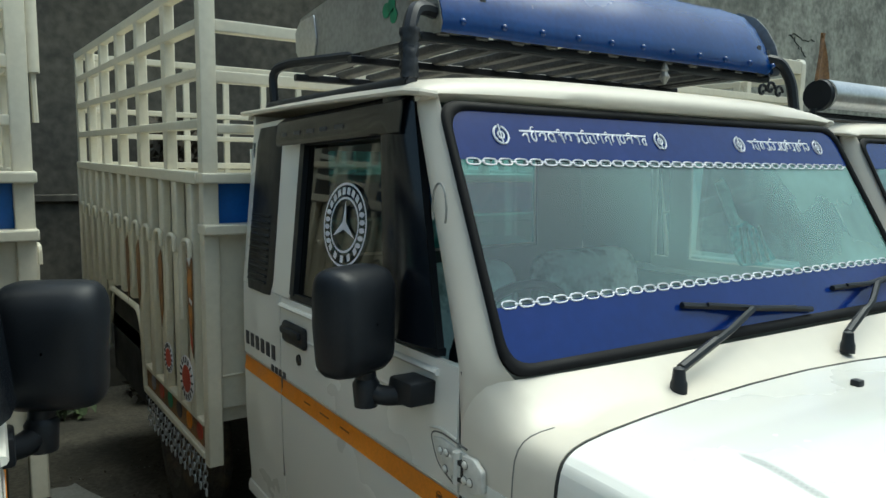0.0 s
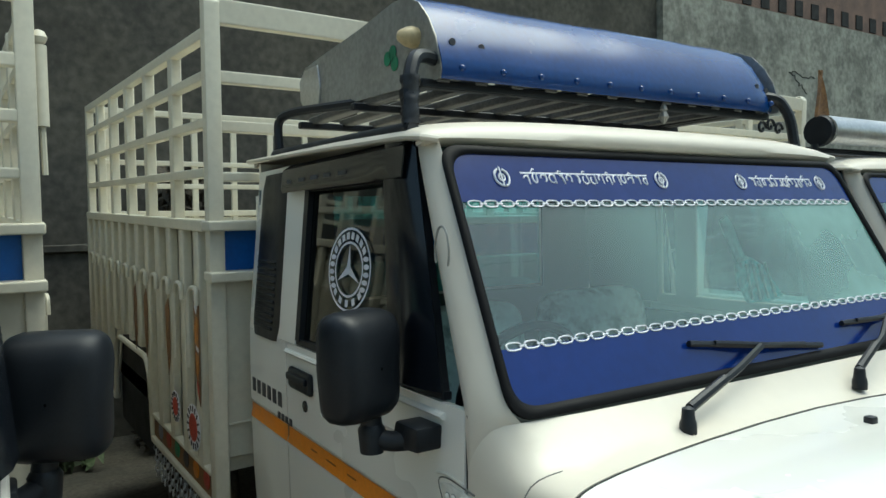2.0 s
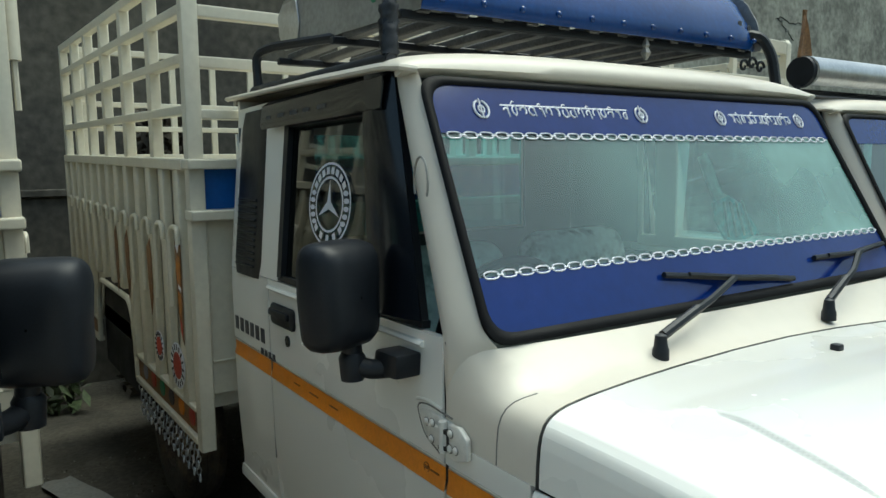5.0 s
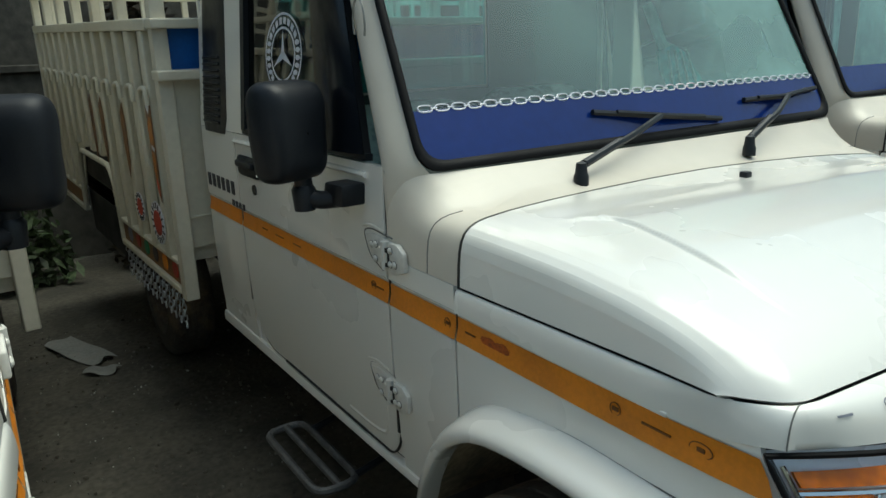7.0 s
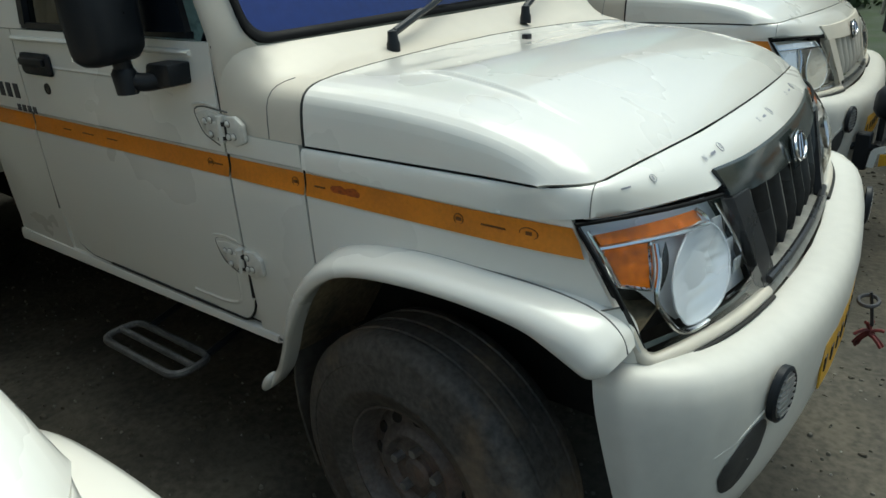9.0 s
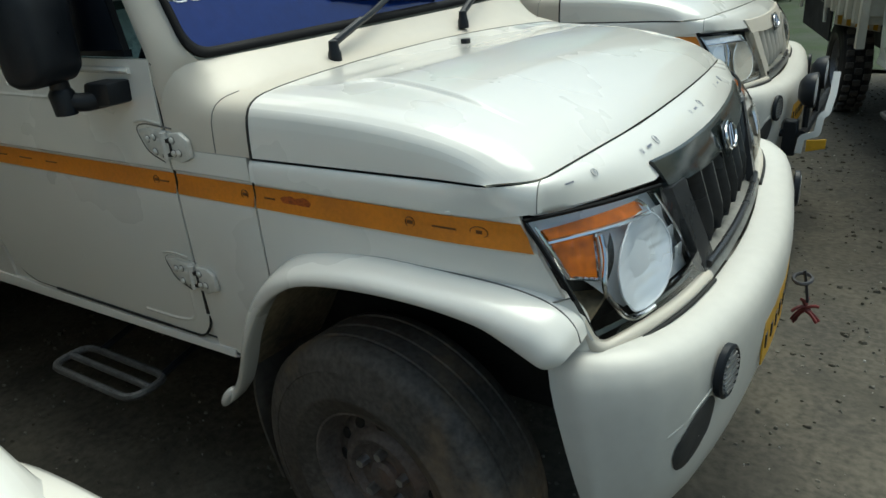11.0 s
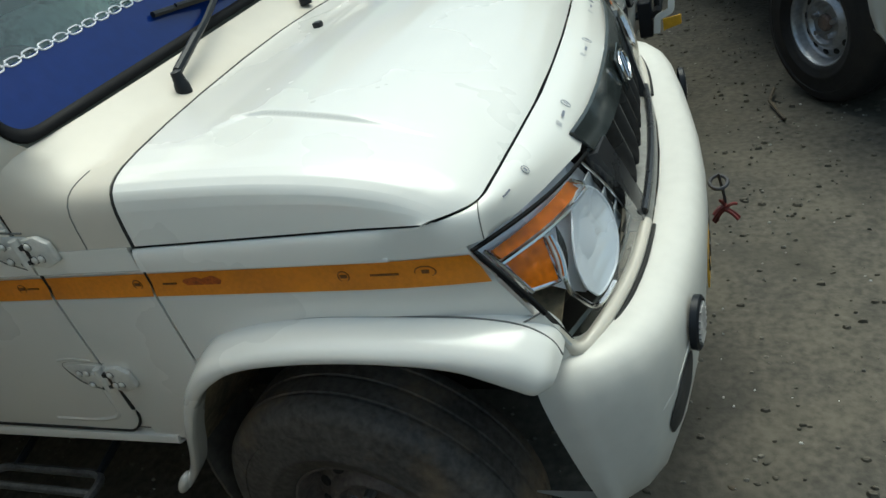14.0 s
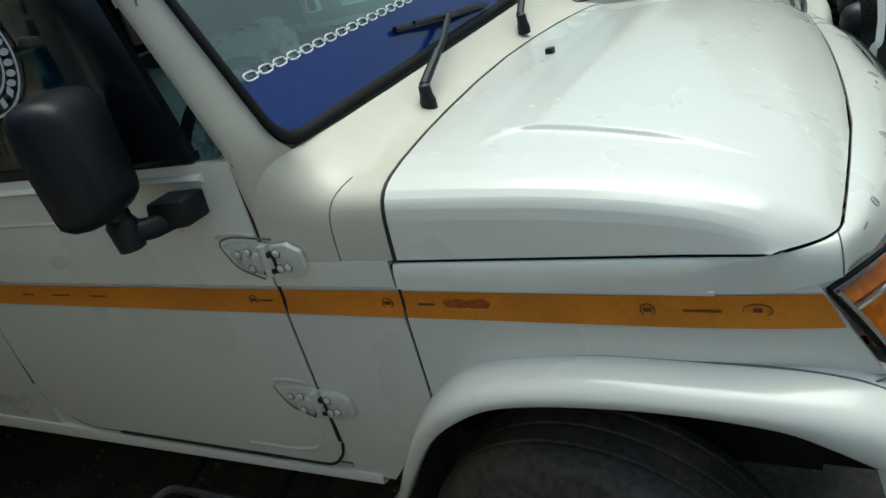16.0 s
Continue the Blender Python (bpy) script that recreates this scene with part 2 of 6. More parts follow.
def sheet(rows, thick=0.0, closed=False, bm=None, inside=(-0.7, 0.0, 0.85)):
    """A surface through rows of points; thick gives it depth towards the inside point."""
    own = bmesh.new()
    vs = [[own.verts.new(p) for p in row] for row in rows]
    for a, b in zip(vs, vs[1:]):
        n = len(a)
        for i in range(n if closed else n - 1):
            j = (i + 1) % n
            try:
                own.faces.new((a[i], a[j], b[j], b[i]))
            except ValueError:
                pass
    if thick:
        own.normal_update()
        c = Vector(inside)
        if sum(f.normal.dot(f.calc_center_median() - c) * f.calc_area() for f in own.faces) < 0:
            bmesh.ops.reverse_faces(own, faces=own.faces[:])
            own.normal_update()
        bmesh.ops.solidify(own, geom=own.faces[:], thickness=thick)
    return merge(bm, own)


def rounded(pts, radius, n=5, loop=False):
    """A polyline with its corners rounded."""
    P = [Vector(p) for p in pts]
    out = []
    for i, p in enumerate(P):
        if not loop and i in (0, len(P) - 1):
            out.append(p)
            continue
        a, b = P[i - 1], P[(i + 1) % len(P)]
        r = min(radius, (a - p).length * 0.48, (b - p).length * 0.48)
        s, e = p + (a - p).normalized() * r, p + (b - p).normalized() * r
        for k in range(n + 1):
            u = k / n
            out.append(s * (1 - u) ** 2 + p * 2 * u * (1 - u) + e * u * u)
    return out


def tube(pts, r, n=8, loop=False, bm=None, flat=1.0):
    """A round bar along points."""
    P = [Vector(p) for p in pts]
    own = bmesh.new()
    rings = []
    side = None
    for i, p in enumerate(P):
        a = P[i - 1] if (i or loop) else p
        b = P[(i + 1) % len(P)] if (i < len(P) - 1 or loop) else p
        t = (b - a).normalized()
        if side is None:
            side = t.cross(Vector((0, 0, 1)))
            if side.length < 0.1:
                side = t.cross(Vector((1, 0, 0)))
        side = (side - t * side.dot(t)).normalized()
        up = t.cross(side)
        rings.append([own.verts.new(p + side * math.cos(q) * r + up * math.sin(q) * r * flat) for q in (2 * math.pi * k / n for k in range(n))])
    for i in range(len(rings) if loop else len(rings) - 1):
        a, b = rings[i], rings[(i + 1) % len(rings)]
        for k in range(n):
            own.faces.new((a[k], a[(k + 1) % n], b[(k + 1) % n], b[k]))
    if not loop:
        own.faces.new(rings[0]), own.faces.new(rings[-1])
    return merge(bm, own)


def lathe(profile, centre, axis="y", n=40, bm=None):
    """Profile of (along the axis, radius), turned round the axis through centre."""
    rows = []
    c = Vector(centre)
    for a, r in profile:
        row = []
        for k in range(n):
            q = 2 * math.pi * k / n
            u, v = r * math.cos(q), r * math.sin(q)
            row.append(c + Vector({"x": (a, u, v), "y": (u, a, v), "z": (u, v, a)}[axis]))
        rows.append(row)
    return sheet(rows, closed=True, bm=bm)


def lerp(table, x):
    """Piecewise linear value from (x, value) pairs."""
    return float(np.interp(x, [p[0] for p in table], [p[1] for p in table]))


# ---- the pickup ----
HALF = 0.805
BELT = 1.325


def side_y(z):
    """Half width of the cab at a height: flat below the belt, leaning in above, with a shallow stripe groove."""
    if z > 1.3:
        return HALF - 0.1 * (z - 1.3)
    y = HALF - 0.022 * max(0.0, (0.95 - z) / 0.4) ** 2
    return y - 0.006 * (1.022 < z < 1.076)


def ws_x(z):
    return -0.505 - 0.53 * (z - 1.44)


def side_panel(s, xs, lo, hi, zlist=(0.7, 0.85, 0.95, 1.018, 1.024, 1.074, 1.08, 1.15, 1.25), thick=0.016):
    """A skin panel between two edge curves; s is the side's sign."""
    rows = []
    for x in xs:
        a, b = lo(x), hi(x)
        zz = [a] + [min(max(z, a), b) for z in zlist] + [b]
        for i in range(1, len(zz)):
            zz[i] = max(zz[i], zz[i - 1] + 0.0006)
        rows.append([(x, s * side_y(z), z) for z in zz])
    own = sheet(rows, thick)
    return own


def span(a, b, n):
    return [a + (b - a) * i / (n - 1) for i in range(n)]


ARCH_A = [(-0.507, 0.467), (-0.45, 0.54), (-0.40, 0.62), (-0.345, 0.73), (-0.285, 0.83), (-0.20, 0.91), (-0.10, 0.945), (0.05, 0.962), (0.20, 0.96), (0.33, 0.955), (0.40, 0.943), (0.436, 0.926), (0.458, 0.903), (0.466, 0.876)]
ARCH_L = [(-0.492, 0.455), (-0.432, 0.522), (-0.375, 0.61), (-0.325, 0.695), (-0.255, 0.80), (-0.17, 0.87), (-0.09, 0.902), (0.04, 0.918), (0.18, 0.92), (0.30, 0.908), (0.36, 0.886), (0.396, 0.866), (0.426, 0.852), (0.448, 0.854)]


def hood_edge(x):
    return lerp([(-0.3, 1.13), (0.19, 1.136), (0.42, 1.134)], x)


def lamp_x(z):
    """Outer edge of the headlamp."""
    return 0.352 + 0.122 * (1.077 - z) / 0.222


def skin(x, z):
    """Half width of the fender, drawn in gently towards the lamp's outer edge."""
    near = min(1.0, max(0.0, (x - lamp_x(z) + 0.24) / 0.24))
    return side_y(z) - (0.010 + 0.10 * max(0.0, 1.077 - z)) * near * near


SECTION = [(0.803, 0.0), (0.8008, 0.32), (0.7975, 0.55), (0.7925, 0.70), (0.784, 0.81), (0.771, 0.88), (0.753, 0.925), (0.726, 0.955), (0.67, 0.977), (0.55, 0.988), (0.40, 0.994), (0.20, 1.0), (0.0, 1.003)]


HOOD_RISE = [(0.0, 0.004), (0.012, 0.016), (0.03, 0.030), (0.08, 0.058), (0.14, 0.077), (0.25, 0.100), (0.40, 0.116), (0.6, 0.124), (0.8, 0.130)]


def hood_z(x, y):
    f = lerp([(a, b) for a, b in SECTION[::-1]], abs(y))
    back = hood_front(y) - x
    rise = sum(lerp(HOOD_RISE, back * k) for k in (0.7, 0.8, 0.9, 1.0, 1.1, 1.2, 1.3)) / 7
    return hood_edge(x) + rise * f


def hood_rear(y):
    return -0.328 + 0.068 * (abs(y) / 0.8) ** 1.8


def hood_front(y):
    q = abs(y)
    return 0.405 - 0.028 * (q / 0.7) ** 2 - 0.072 * max(0, (q - 0.725) / 0.078) ** 2.3


def hood_step(x, y):
    """The raised middle of the hood, bounded by a pressed crease that fades forward."""
    q = abs(y)
    d = max(lerp([(-0.103, 0.566), (-0.05, 0.568), (0.06, 0.594), (0.25, 0.635)], x) - q, lerp([(0.566, -0.103), (0.60, -0.135), (0.668, -0.158), (0.8, -0.165)], q) - x)
    k = min(1.0, max(0.0, d / 0.006 + 0.5))
    fade = lerp([(-0.17, 0.0), (-0.06, 1.0), (0.14, 1.0), (0.29, 0.0)], x) * lerp([(0.60, 1.0), (0.70, 0.0)], q)
    return 0.0085 * k * k * (3 - 2 * k) * fade


def shoulder_rows():
    """Cross rows of the fender's rounded shoulder, from the cowl round the corner of the hood."""
    upper = [(-0.266 + 0.546 * k, 0.7995, hood_edge(-0.266 + 0.546 * k) - 0.006) for k in span(0, 1, 24)]
    lower = []
    for x, _, _ in upper:
        lip = lerp([(0.222, 1.0), (0.232, 0.0)], x)
        lower.append((x, skin(x, 1.08) + 0.0005 + 0.0055 * lip, 1.074 + 0.006 * lip))
    for y in span(0.8025, 0.748, 18)[1:]:
        f = (0.8025 - y) / 0.0545
        upper.append((hood_front(y) + 0.002, y - 0.003 * (1 - f), hood_edge(0.3) - 0.006 + 0.006 * math.sqrt(f)))
        lower.append((0.283 + 0.094 * f, skin(0.283, 1.08) - 0.022 * f * f, 1.074 + 0.013 * f))
    rows = []
    for a, b in zip(upper, lower):
        a, b = Vector(a), Vector(b)
        c = Vector((b.x, b.y + 0.002, a.z)) * 0.85 + a * 0.15
        rows.append([tuple(a + Vector((-0.004, -0.012, -0.01)))] + [tuple(a * (1 - t) ** 2 + c * 2 * t * (1 - t) + b * t * t) for t in span(0, 1, 12)] + [tuple(b + Vector((-0.004, -0.012, 0)))])
    return rows


YS = [-a for a, _ in SECTION] + [a for a, _ in SECTION[::-1][1:]]


def wheel(parent, x, y, s, steer, rim_mat, knobby=False):
    """Tyre, rim, hub; built at the origin facing -y and turned to its side."""
    R = 0.352
    prof = [(-0.085, 0.18), (-0.097, 0.187), (-0.106, 0.203), (-0.112, 0.222), (-0.115, 0.225), (-0.115, 0.235), (-0.113, 0.238), (-0.114, 0.278), (-0.110, 0.292), (-0.1125, 0.294), (-0.1095, 0.303), (-0.104, 0.318), (-0.1045, 0.324), (-0.092, 0.338), (-0.08, 0.348)]
    for g in span(-0.05, 0.05, 3):
        prof += [(g - 0.006, R), (g - 0.004, R - 0.004), (g + 0.004, R - 0.004), (g + 0.006, R)]
    prof += [(0.08, 0.348), (0.104, 0.318), (0.112, 0.27), (0.1, 0.2), (0.085, 0.18)]
    bm = lathe(prof, (0, 0, 0), "y", 56)
    place = pose(x, y, R * 1.05 - 0.012, 0, 0, steer) @ (Matrix.Identity(4) if s < 0 else Matrix.Rotation(math.pi, 4, "Z")) @ Matrix.Diagonal((1.05, 1, 1.05, 1))
    tyre = part("tyre", bm, TYRE, parent, "worn dusty black tyre", 50)
    tyre.matrix_basis = place
    if knobby:
        first = None
        for k in range(26):
            for g in (-0.065, 0.0, 0.065):
                if first is None:
                    block = first = part("tread_block", box(-0.022, 0.022, -0.026, 0.026, R - 0.004, R + 0.022, 0.004, 1), TYRE, tyre)
                else:
                    block = new("tread_block", first.data)
                    block.parent = tyre
                block.matrix_basis = Matrix.Rotation(2 * math.pi * (k + 0.5 * (g == 0)) / 26, 4, "Y") @ Matrix.Translation((0, g, 0))
    rp = [(-0.084, 0.186), (-0.093, 0.183), (-0.093, 0.178), (-0.086, 0.174), (-0.07, 0.169), (-0.05, 0.165), (-0.038, 0.16), (-0.034, 0.154)]
    bm = lathe(rp + [(0.085, 0.165), (0.09, 0.183)], (0, 0, 0), "y", 44)
    bm = merge(bm, lathe([(-0.034, 0.154), (-0.042, 0.146), (-0.048, 0.122), (-0.062, 0.112), (-0.07, 0.102), (-0.068, 0.092), (-0.05, 0.08), (-0.046, 0.0)], (0, 0, 0), "y", 44))
    rim = part("rim", bm, rim_mat, parent, "steel wheel rim with round slots")
    rim.matrix_basis = place
    for k in range(12):
        q = 2 * math.pi * k / 12
        b2 = lathe([(-0.002, 0.0), (-0.002, 0.0125), (0.002, 0.0145)], (0, 0, 0), "y", 12)
        slot = part("rim_slot", b2, DARK, rim)
        slot.matrix_basis = Matrix.Translation((0.134 * math.cos(q), -0.0465, 0.134 * math.sin(q))) @ Matrix.Rotation(-q, 4, "Y") @ Matrix.Rotation(radians(18), 4, "Z") @ Matrix.Diagonal((1, 1, 1.2, 1))
    for k in range(5):
        q = 2 * math.pi * k / 5 + 0.3
        b2 = bmesh.new()
        bmesh.ops.create_cone(b2, cap_ends=True, segments=6, radius1=0.013, radius2=0.011, depth=0.034, matrix=Matrix.Translation((0.062 * math.cos(q), -0.058, 0.062 * math.sin(q))) @ Matrix.Rotation(math.pi / 2, 4, "X"))
        part("wheel_nut", b2, STEEL, rim, "", 20)
    part("hub_cap", lathe([(-0.03, 0.04), (-0.06, 0.038), (-0.068, 0.03), (-0.069, 0.0)], (0, 0, 0), "y", 20), RUST, rim, "dull rusty hub")
    return tyre


def hinge(parent, s, x, z):
    """A bolted external door hinge with raised pad."""
    y = s * side_y(z)
    pts = [(-0.095, 0.028), (-0.06, 0.036), (0.02, 0.03), (0.075, 0.018), (0.085, -0.02), (0.06, -0.034), (-0.02, -0.035), (-0.07, -0.018)]
    h = part("hinge", prism([(x + a, z + b) for a, b in pts], "y", y + s * 0.0035, y - s * 0.01, 0.003, 2), HINGEPAINT, parent, "white painted bolted door hinge")
    # darker line paints in the shade along the pressed recess
    part("hinge_joint", tube(rounded([(x + a * 1.14, y - s * 0.0004, z + b * 1.25) for a, b in (pts[6], pts[7], pts[0], pts[1], pts[2])], 0.02, 3), 0.002, 6), SEAM, h)
    part("hinge_plate", prism([(x + 0.024, z + 0.03), (x + 0.06, z + 0.034), (x + 0.086, z + 0.018), (x + 0.088, z - 0.022), (x + 0.05, z - 0.036), (x + 0.022, z - 0.03)], "y", y + s * 0.0125, y, 0.004, 2), HINGEPAINT, h)
    part("hinge_cup", tube(rounded([(x - 0.105, y + s * 0.0005, z + 0.045), (x - 0.065, y + s * 0.0008, z + 0.053), (x - 0.01, y + s * 0.0005, z + 0.046)], 0.03), 0.0034, 6), HINGEPAINT, h)
    part("hinge_leaf", prism([(x - 0.05, z + 0.012), (x + 0.07, z + 0.016), (x + 0.072, z - 0.022), (x - 0.05, z - 0.024)], "y", y + s * 0.011, y, 0.003, 2), HINGEPAINT, h)
    part("hinge_pin", tube([(x + 0.004, y + s * 0.009, z - 0.03), (x + 0.004, y + s * 0.009, z + 0.03)], 0.009, 10), HINGEPAINT, h)
    part("hinge_gap", prism([(x + 0.012, z + 0.008), (x + 0.022, z + 0.008), (x + 0.022, z - 0.014), (x - 0.008, z - 0.02), (x - 0.008, z - 0.027), (x + 0.03, z - 0.022), (x + 0.03, z + 0.017), (x + 0.012, z + 0.017)], "y", y, y + s * 0.0136), DARK, h)
    for a, b in ((-0.062, 0.01), (-0.034, -0.016), (-0.03, 0.018), (0.036, 0.016), (0.052, -0.012), (0.034, -0.014)):
        lift = 0.0125 if a > 0 else 0.011 if a > -0.05 else 0.004
        # thin darker ring round each bolt head
        part("bolt_washer", lathe([(0, 0.009), (s * 0.001, 0.009), (s * 0.001, 0.0)], (x + a, y + s * lift, z + b), "y", 12), SEAM, h)
        b2 = bmesh.new()
        bmesh.ops.create_uvsphere(b2, u_segments=10, v_segments=6, radius=0.0075, matrix=Matrix.Translation((x + a, y + s * (lift + 0.001), z + b)) @ Matrix.Diagonal((1, 0.7, 1, 1)))
        part("hinge_bolt", b2, HINGEPAINT, h)


def mirror(parent, s):
    """Door mirror: rounded housing on a bent arm."""
    rows = []
    for d, k in ((-0.045, 0.86), (-0.04, 0.95), (-0.025, 1.0), (0.0, 1.0), (0.025, 0.95), (0.042, 0.82), (0.05, 0.6), (0.053, 0.3), (0.054, 0.02)):
        row = []
        for i in range(36):
            q = 2 * math.pi * i / 36
            c, sn = math.cos(q), math.sin(q)
            e = 0.36
            yy = 0.083 * math.copysign(abs(c) ** e, c)
            zz = 0.112 * math.copysign(abs(sn) ** e, sn)
            zz *= 1 if zz > 0 else 0.97
            row.append((d, yy * k * (1 + 0.06 * (zz > 0)), zz * k))
        rows.append(row)
    m = part("mirror_housing", sheet(rows, closed=True), MIRRORBLACK, parent, "black textured plastic door mirror housing", 60)
    m.matrix_basis = pose(-0.715, s * 0.925, 1.395, 0, 0, s * -22)
    part("mirror_glass", box(-0.047, -0.043, -0.068, 0.068, -0.092, 0.092), CHROME, m)
    arm = tube(rounded([(-0.72, s * 0.905, 1.30), (-0.722, s * 0.9, 1.25), (-0.70, s * 0.875, 1.238), (-0.655, s * 0.825, 1.246), (-0.64, s * 0.80, 1.248)], 0.03), 0.021, 10)
    a = part("mirror_arm", arm, BLACK, parent, "black mirror arm")
    part("mirror_joint", lathe([(-0.028, 0.0), (-0.028, 0.024), (0.02, 0.028), (0.03, 0.022), (0.03, 0.0)], (-0.722, s * 0.903, 1.245), "z", 16), BLACK, a)
    part("mirror_base", prism([(-0.72, 1.222), (-0.615, 1.232), (-0.61, 1.282), (-0.70, 1.28)], "y", s * 0.80, s * 0.862, 0.007, 2), BLACK, a)


def cab_half(truck, s):
    """One side of cab and front: panels, door, arch, lamp."""
    q = lambda rows: [[(x, y * s, z) for x, y, z in r] for r in rows]  # noqa: E731

    # door with rounded lower corners
    def door_lo(x):
        a = 0.62
        if x > -0.60:
            a += 0.09 * (1 - math.sqrt(max(0, 1 - ((x + 0.60) / 0.068) ** 2)))
        if x < -1.35:
            a += 0.15 * (1 - math.sqrt(max(0, 1 - ((-1.35 - x) / 0.158) ** 2)))
        return a

    xs = span(-1.505, -1.35, 12) + span(-1.30, -0.64, 9) + span(-0.60, -0.533, 8)
    door = part("door", side_panel(s, xs, door_lo, lambda x: BELT), PAINT, truck, "white driver door panel" if s < 0 else "")
    # pressed line low on the door
    dy = lambda z: s * (side_y(z) - 0.0066)  # noqa: E731
    part("door_pressing", tube(rounded([(-0.80, dy(0.66), 0.652), (-0.66, dy(0.66), 0.652), (-0.585, dy(0.68), 0.668), (-0.575, dy(0.8), 0.80)], 0.05), 0.0085, 8), PAINT, door)
    part("belt_moulding", tube([(-1.5, s * 0.803, 1.30), (-0.60, s * 0.803, 1.30)], 0.011, 8, flat=0.7), PAINT, door)
    part("shoulder_pressing", tube([(-1.42, s * 0.7972, 1.225), (-0.80, s * 0.7972, 1.225), (-0.70, s * 0.7972, 1.2)], 0.01, 8), PAINT, door)
    # handle and keyhole
    hy = s * HALF
    hd = part("door_handle", box(-1.462, -1.285, hy - s * 0.004, hy + s * 0.014, 1.2, 1.262, 0.012, 3), BLACK, door, "black plastic door handle")
    part("handle_grip", box(-1.445, -1.30, hy + s * 0.012, hy + s * 0.026, 1.228, 1.25, 0.006, 2), BLACK, hd)
    part("keyhole", lathe([(0, 0.0), (0, 0.017), (0.004 * s, 0.016), (0.005 * s, 0.0)], (-1.352, hy, 1.161), "y", 16), LAMPDARK, door)
    hinge(door, s, -0.524, 1.138)
    hinge(door, s, -0.542, 0.806)

    # rear corner, sill, cowl side, fender
    part("cab_corner", side_panel(s, span(-1.875, -1.512, 7), lambda x: 0.60, lambda x: BELT), PAINT, truck)
    rows = []
    for x in span(-1.895, -0.46, 12):
        z = 0.563 + 0.02 * (x + 1.895) / 1.4
        rows.append([(x, 0.70, z + 0.005), (x, 0.785, z), (x, 0.797, z + 0.006), (x, 0.798, z + 0.5 * (0.613 - z)), (x, 0.794, 0.608), (x, 0.77, 0.612)])
    part("sill", sheet(q(rows), 0.006), PAINT, truck)
    part("door_rear_edge", box(-1.5095, -1.5055, s * 0.79, s * (HALF - 0.0015), 0.76, 1.30), SEAM, truck)
    part("door_jamb", box(-1.515, -1.25, s * 0.772, s * 0.783, 0.605, 0.95), PAINT, truck)
    part("door_seam", box(-0.5335, -0.5255, s * 0.775, s * (HALF - 0.0045), 0.70, 1.318), DARK, truck)
    low = [(x, s * (side_y(0.64) - 0.0012), door_lo(x) - 0.0025) for x in span(-1.26, -0.60, 7) + span(-0.59, -0.5335, 10)]
    part("door_bottom_seam", tube(low[:6], 0.0046, 6), DARK, truck)
    part("door_corner_seam", tube(low[5:], 0.0034, 6), DARK, truck)
    part("door_rear_seam", tube([(x, s * (side_y(0.64) - 0.0008), door_lo(x) - 0.002) for x in span(-1.50, -1.20, 24)], 0.0016, 5), SEAM, truck)
    part("door_corner_fill", sheet(q([[(x, side_y(z) - 0.007, z) for z in (0.625, 0.66, 0.72)] for x in (-0.625, -0.57, -0.52)]), 0.004), PAINT, truck)
    part("fender_seam", box(-0.2735, -0.2685, s * 0.775, s * (HALF - 0.004), 0.86, 1.12), DARK, truck)
    part("pillar_trim", sheet(q([[(x, side_y(z) - 0.02, z) for z in span(1.33, 1.86, 4)] for x in (-1.86, -1.44)]), 0.004), TRIM, truck)
    part("sill_back", box(-1.88, -0.5, s * 0.775, s * 0.76, 0.59, 1.3), DARK, truck)

    def cowl_lo(x):
        return lerp([(-0.527, 0.60), (-0.43, 0.60), (-0.40, 0.64), (-0.345, 0.735), (-0.274, 0.845)], x)

    part("cowl_side", side_panel(s, span(-0.526, -0.274, 9), cowl_lo, lambda x: 1.128), PAINT, truck)
    arch = lambda x: lerp(ARCH_A, x)  # noqa: E731
    rows = []
    for k in span(0, 1, 27):
        row = []
        for j in range(15):
            xe = -0.268 + (lamp_x(1.0) + 0.268) * k
            a = arch(min(xe, 0.43)) - 0.004
            zz = sorted([a] + [max(z, a + 0.0006 * i) for i, z in enumerate((0.955, 0.965, 0.975, 0.985, 0.995, 1.005, 1.010, 1.014, 1.018, 1.024, 1.05, 1.074, 1.08, 1.088))])
            z = zz[j]
            x = -0.268 + (lamp_x(z) + 0.268) * k
            row.append((x, skin(x, z) - 0.009 * (z > 1.0765), z))
        rows.append(row)
    fender = part("fender", sheet(q(rows), 0.012), PAINT, truck, sharp=50)
    rows = shoulder_rows()
    part("fender_top", sheet(q(rows), 0.003), PAINT, fender, sharp=75)
    part("nose_joint", tube([(x + 0.0008, y * s, z + 0.0006) for x, y, z in rows[-1][1:-1]], 0.0011, 5), SEAM, fender)
    part("fender_moulding", box(-0.26, 0.226, s * (HALF - 0.006), s * (HALF + 0.003), 1.0735, 1.081, 0.002, 2), PAINT, fender)
    # flared arch
    rows = []
    for i, ((ax, az), (lx, lz)) in enumerate(zip(ARCH_A, ARCH_L)):
        k = lerp([(0, 0.22), (1, 0.35), (3, 0.8), (5, 1.0), (10, 1.0), (12, 0.92), (13, 0.7)], i)
        yo = HALF + 0.078 * k
        row = [(ax, HALF - 0.05, az + 0.006)]
        for u, f in ((0.0, 0.0), (0.005, 0.2), (0.06, 0.36), (0.16, 0.62), (0.3, 0.84), (0.55, 0.985), (0.8, 1.0), (0.95, 0.985), (1.0, 0.95)):
            row.append((ax + (lx - ax) * u, HALF - 0.004 + (yo - HALF) * f, az + (lz - az) * u))
        row += [(lx + (lx - ax) * 0.06, yo - 0.02, lz + (lz - az) * 0.05), (lx, yo - 0.055, lz + 0.004)]
        rows.append(row)
    fine = []
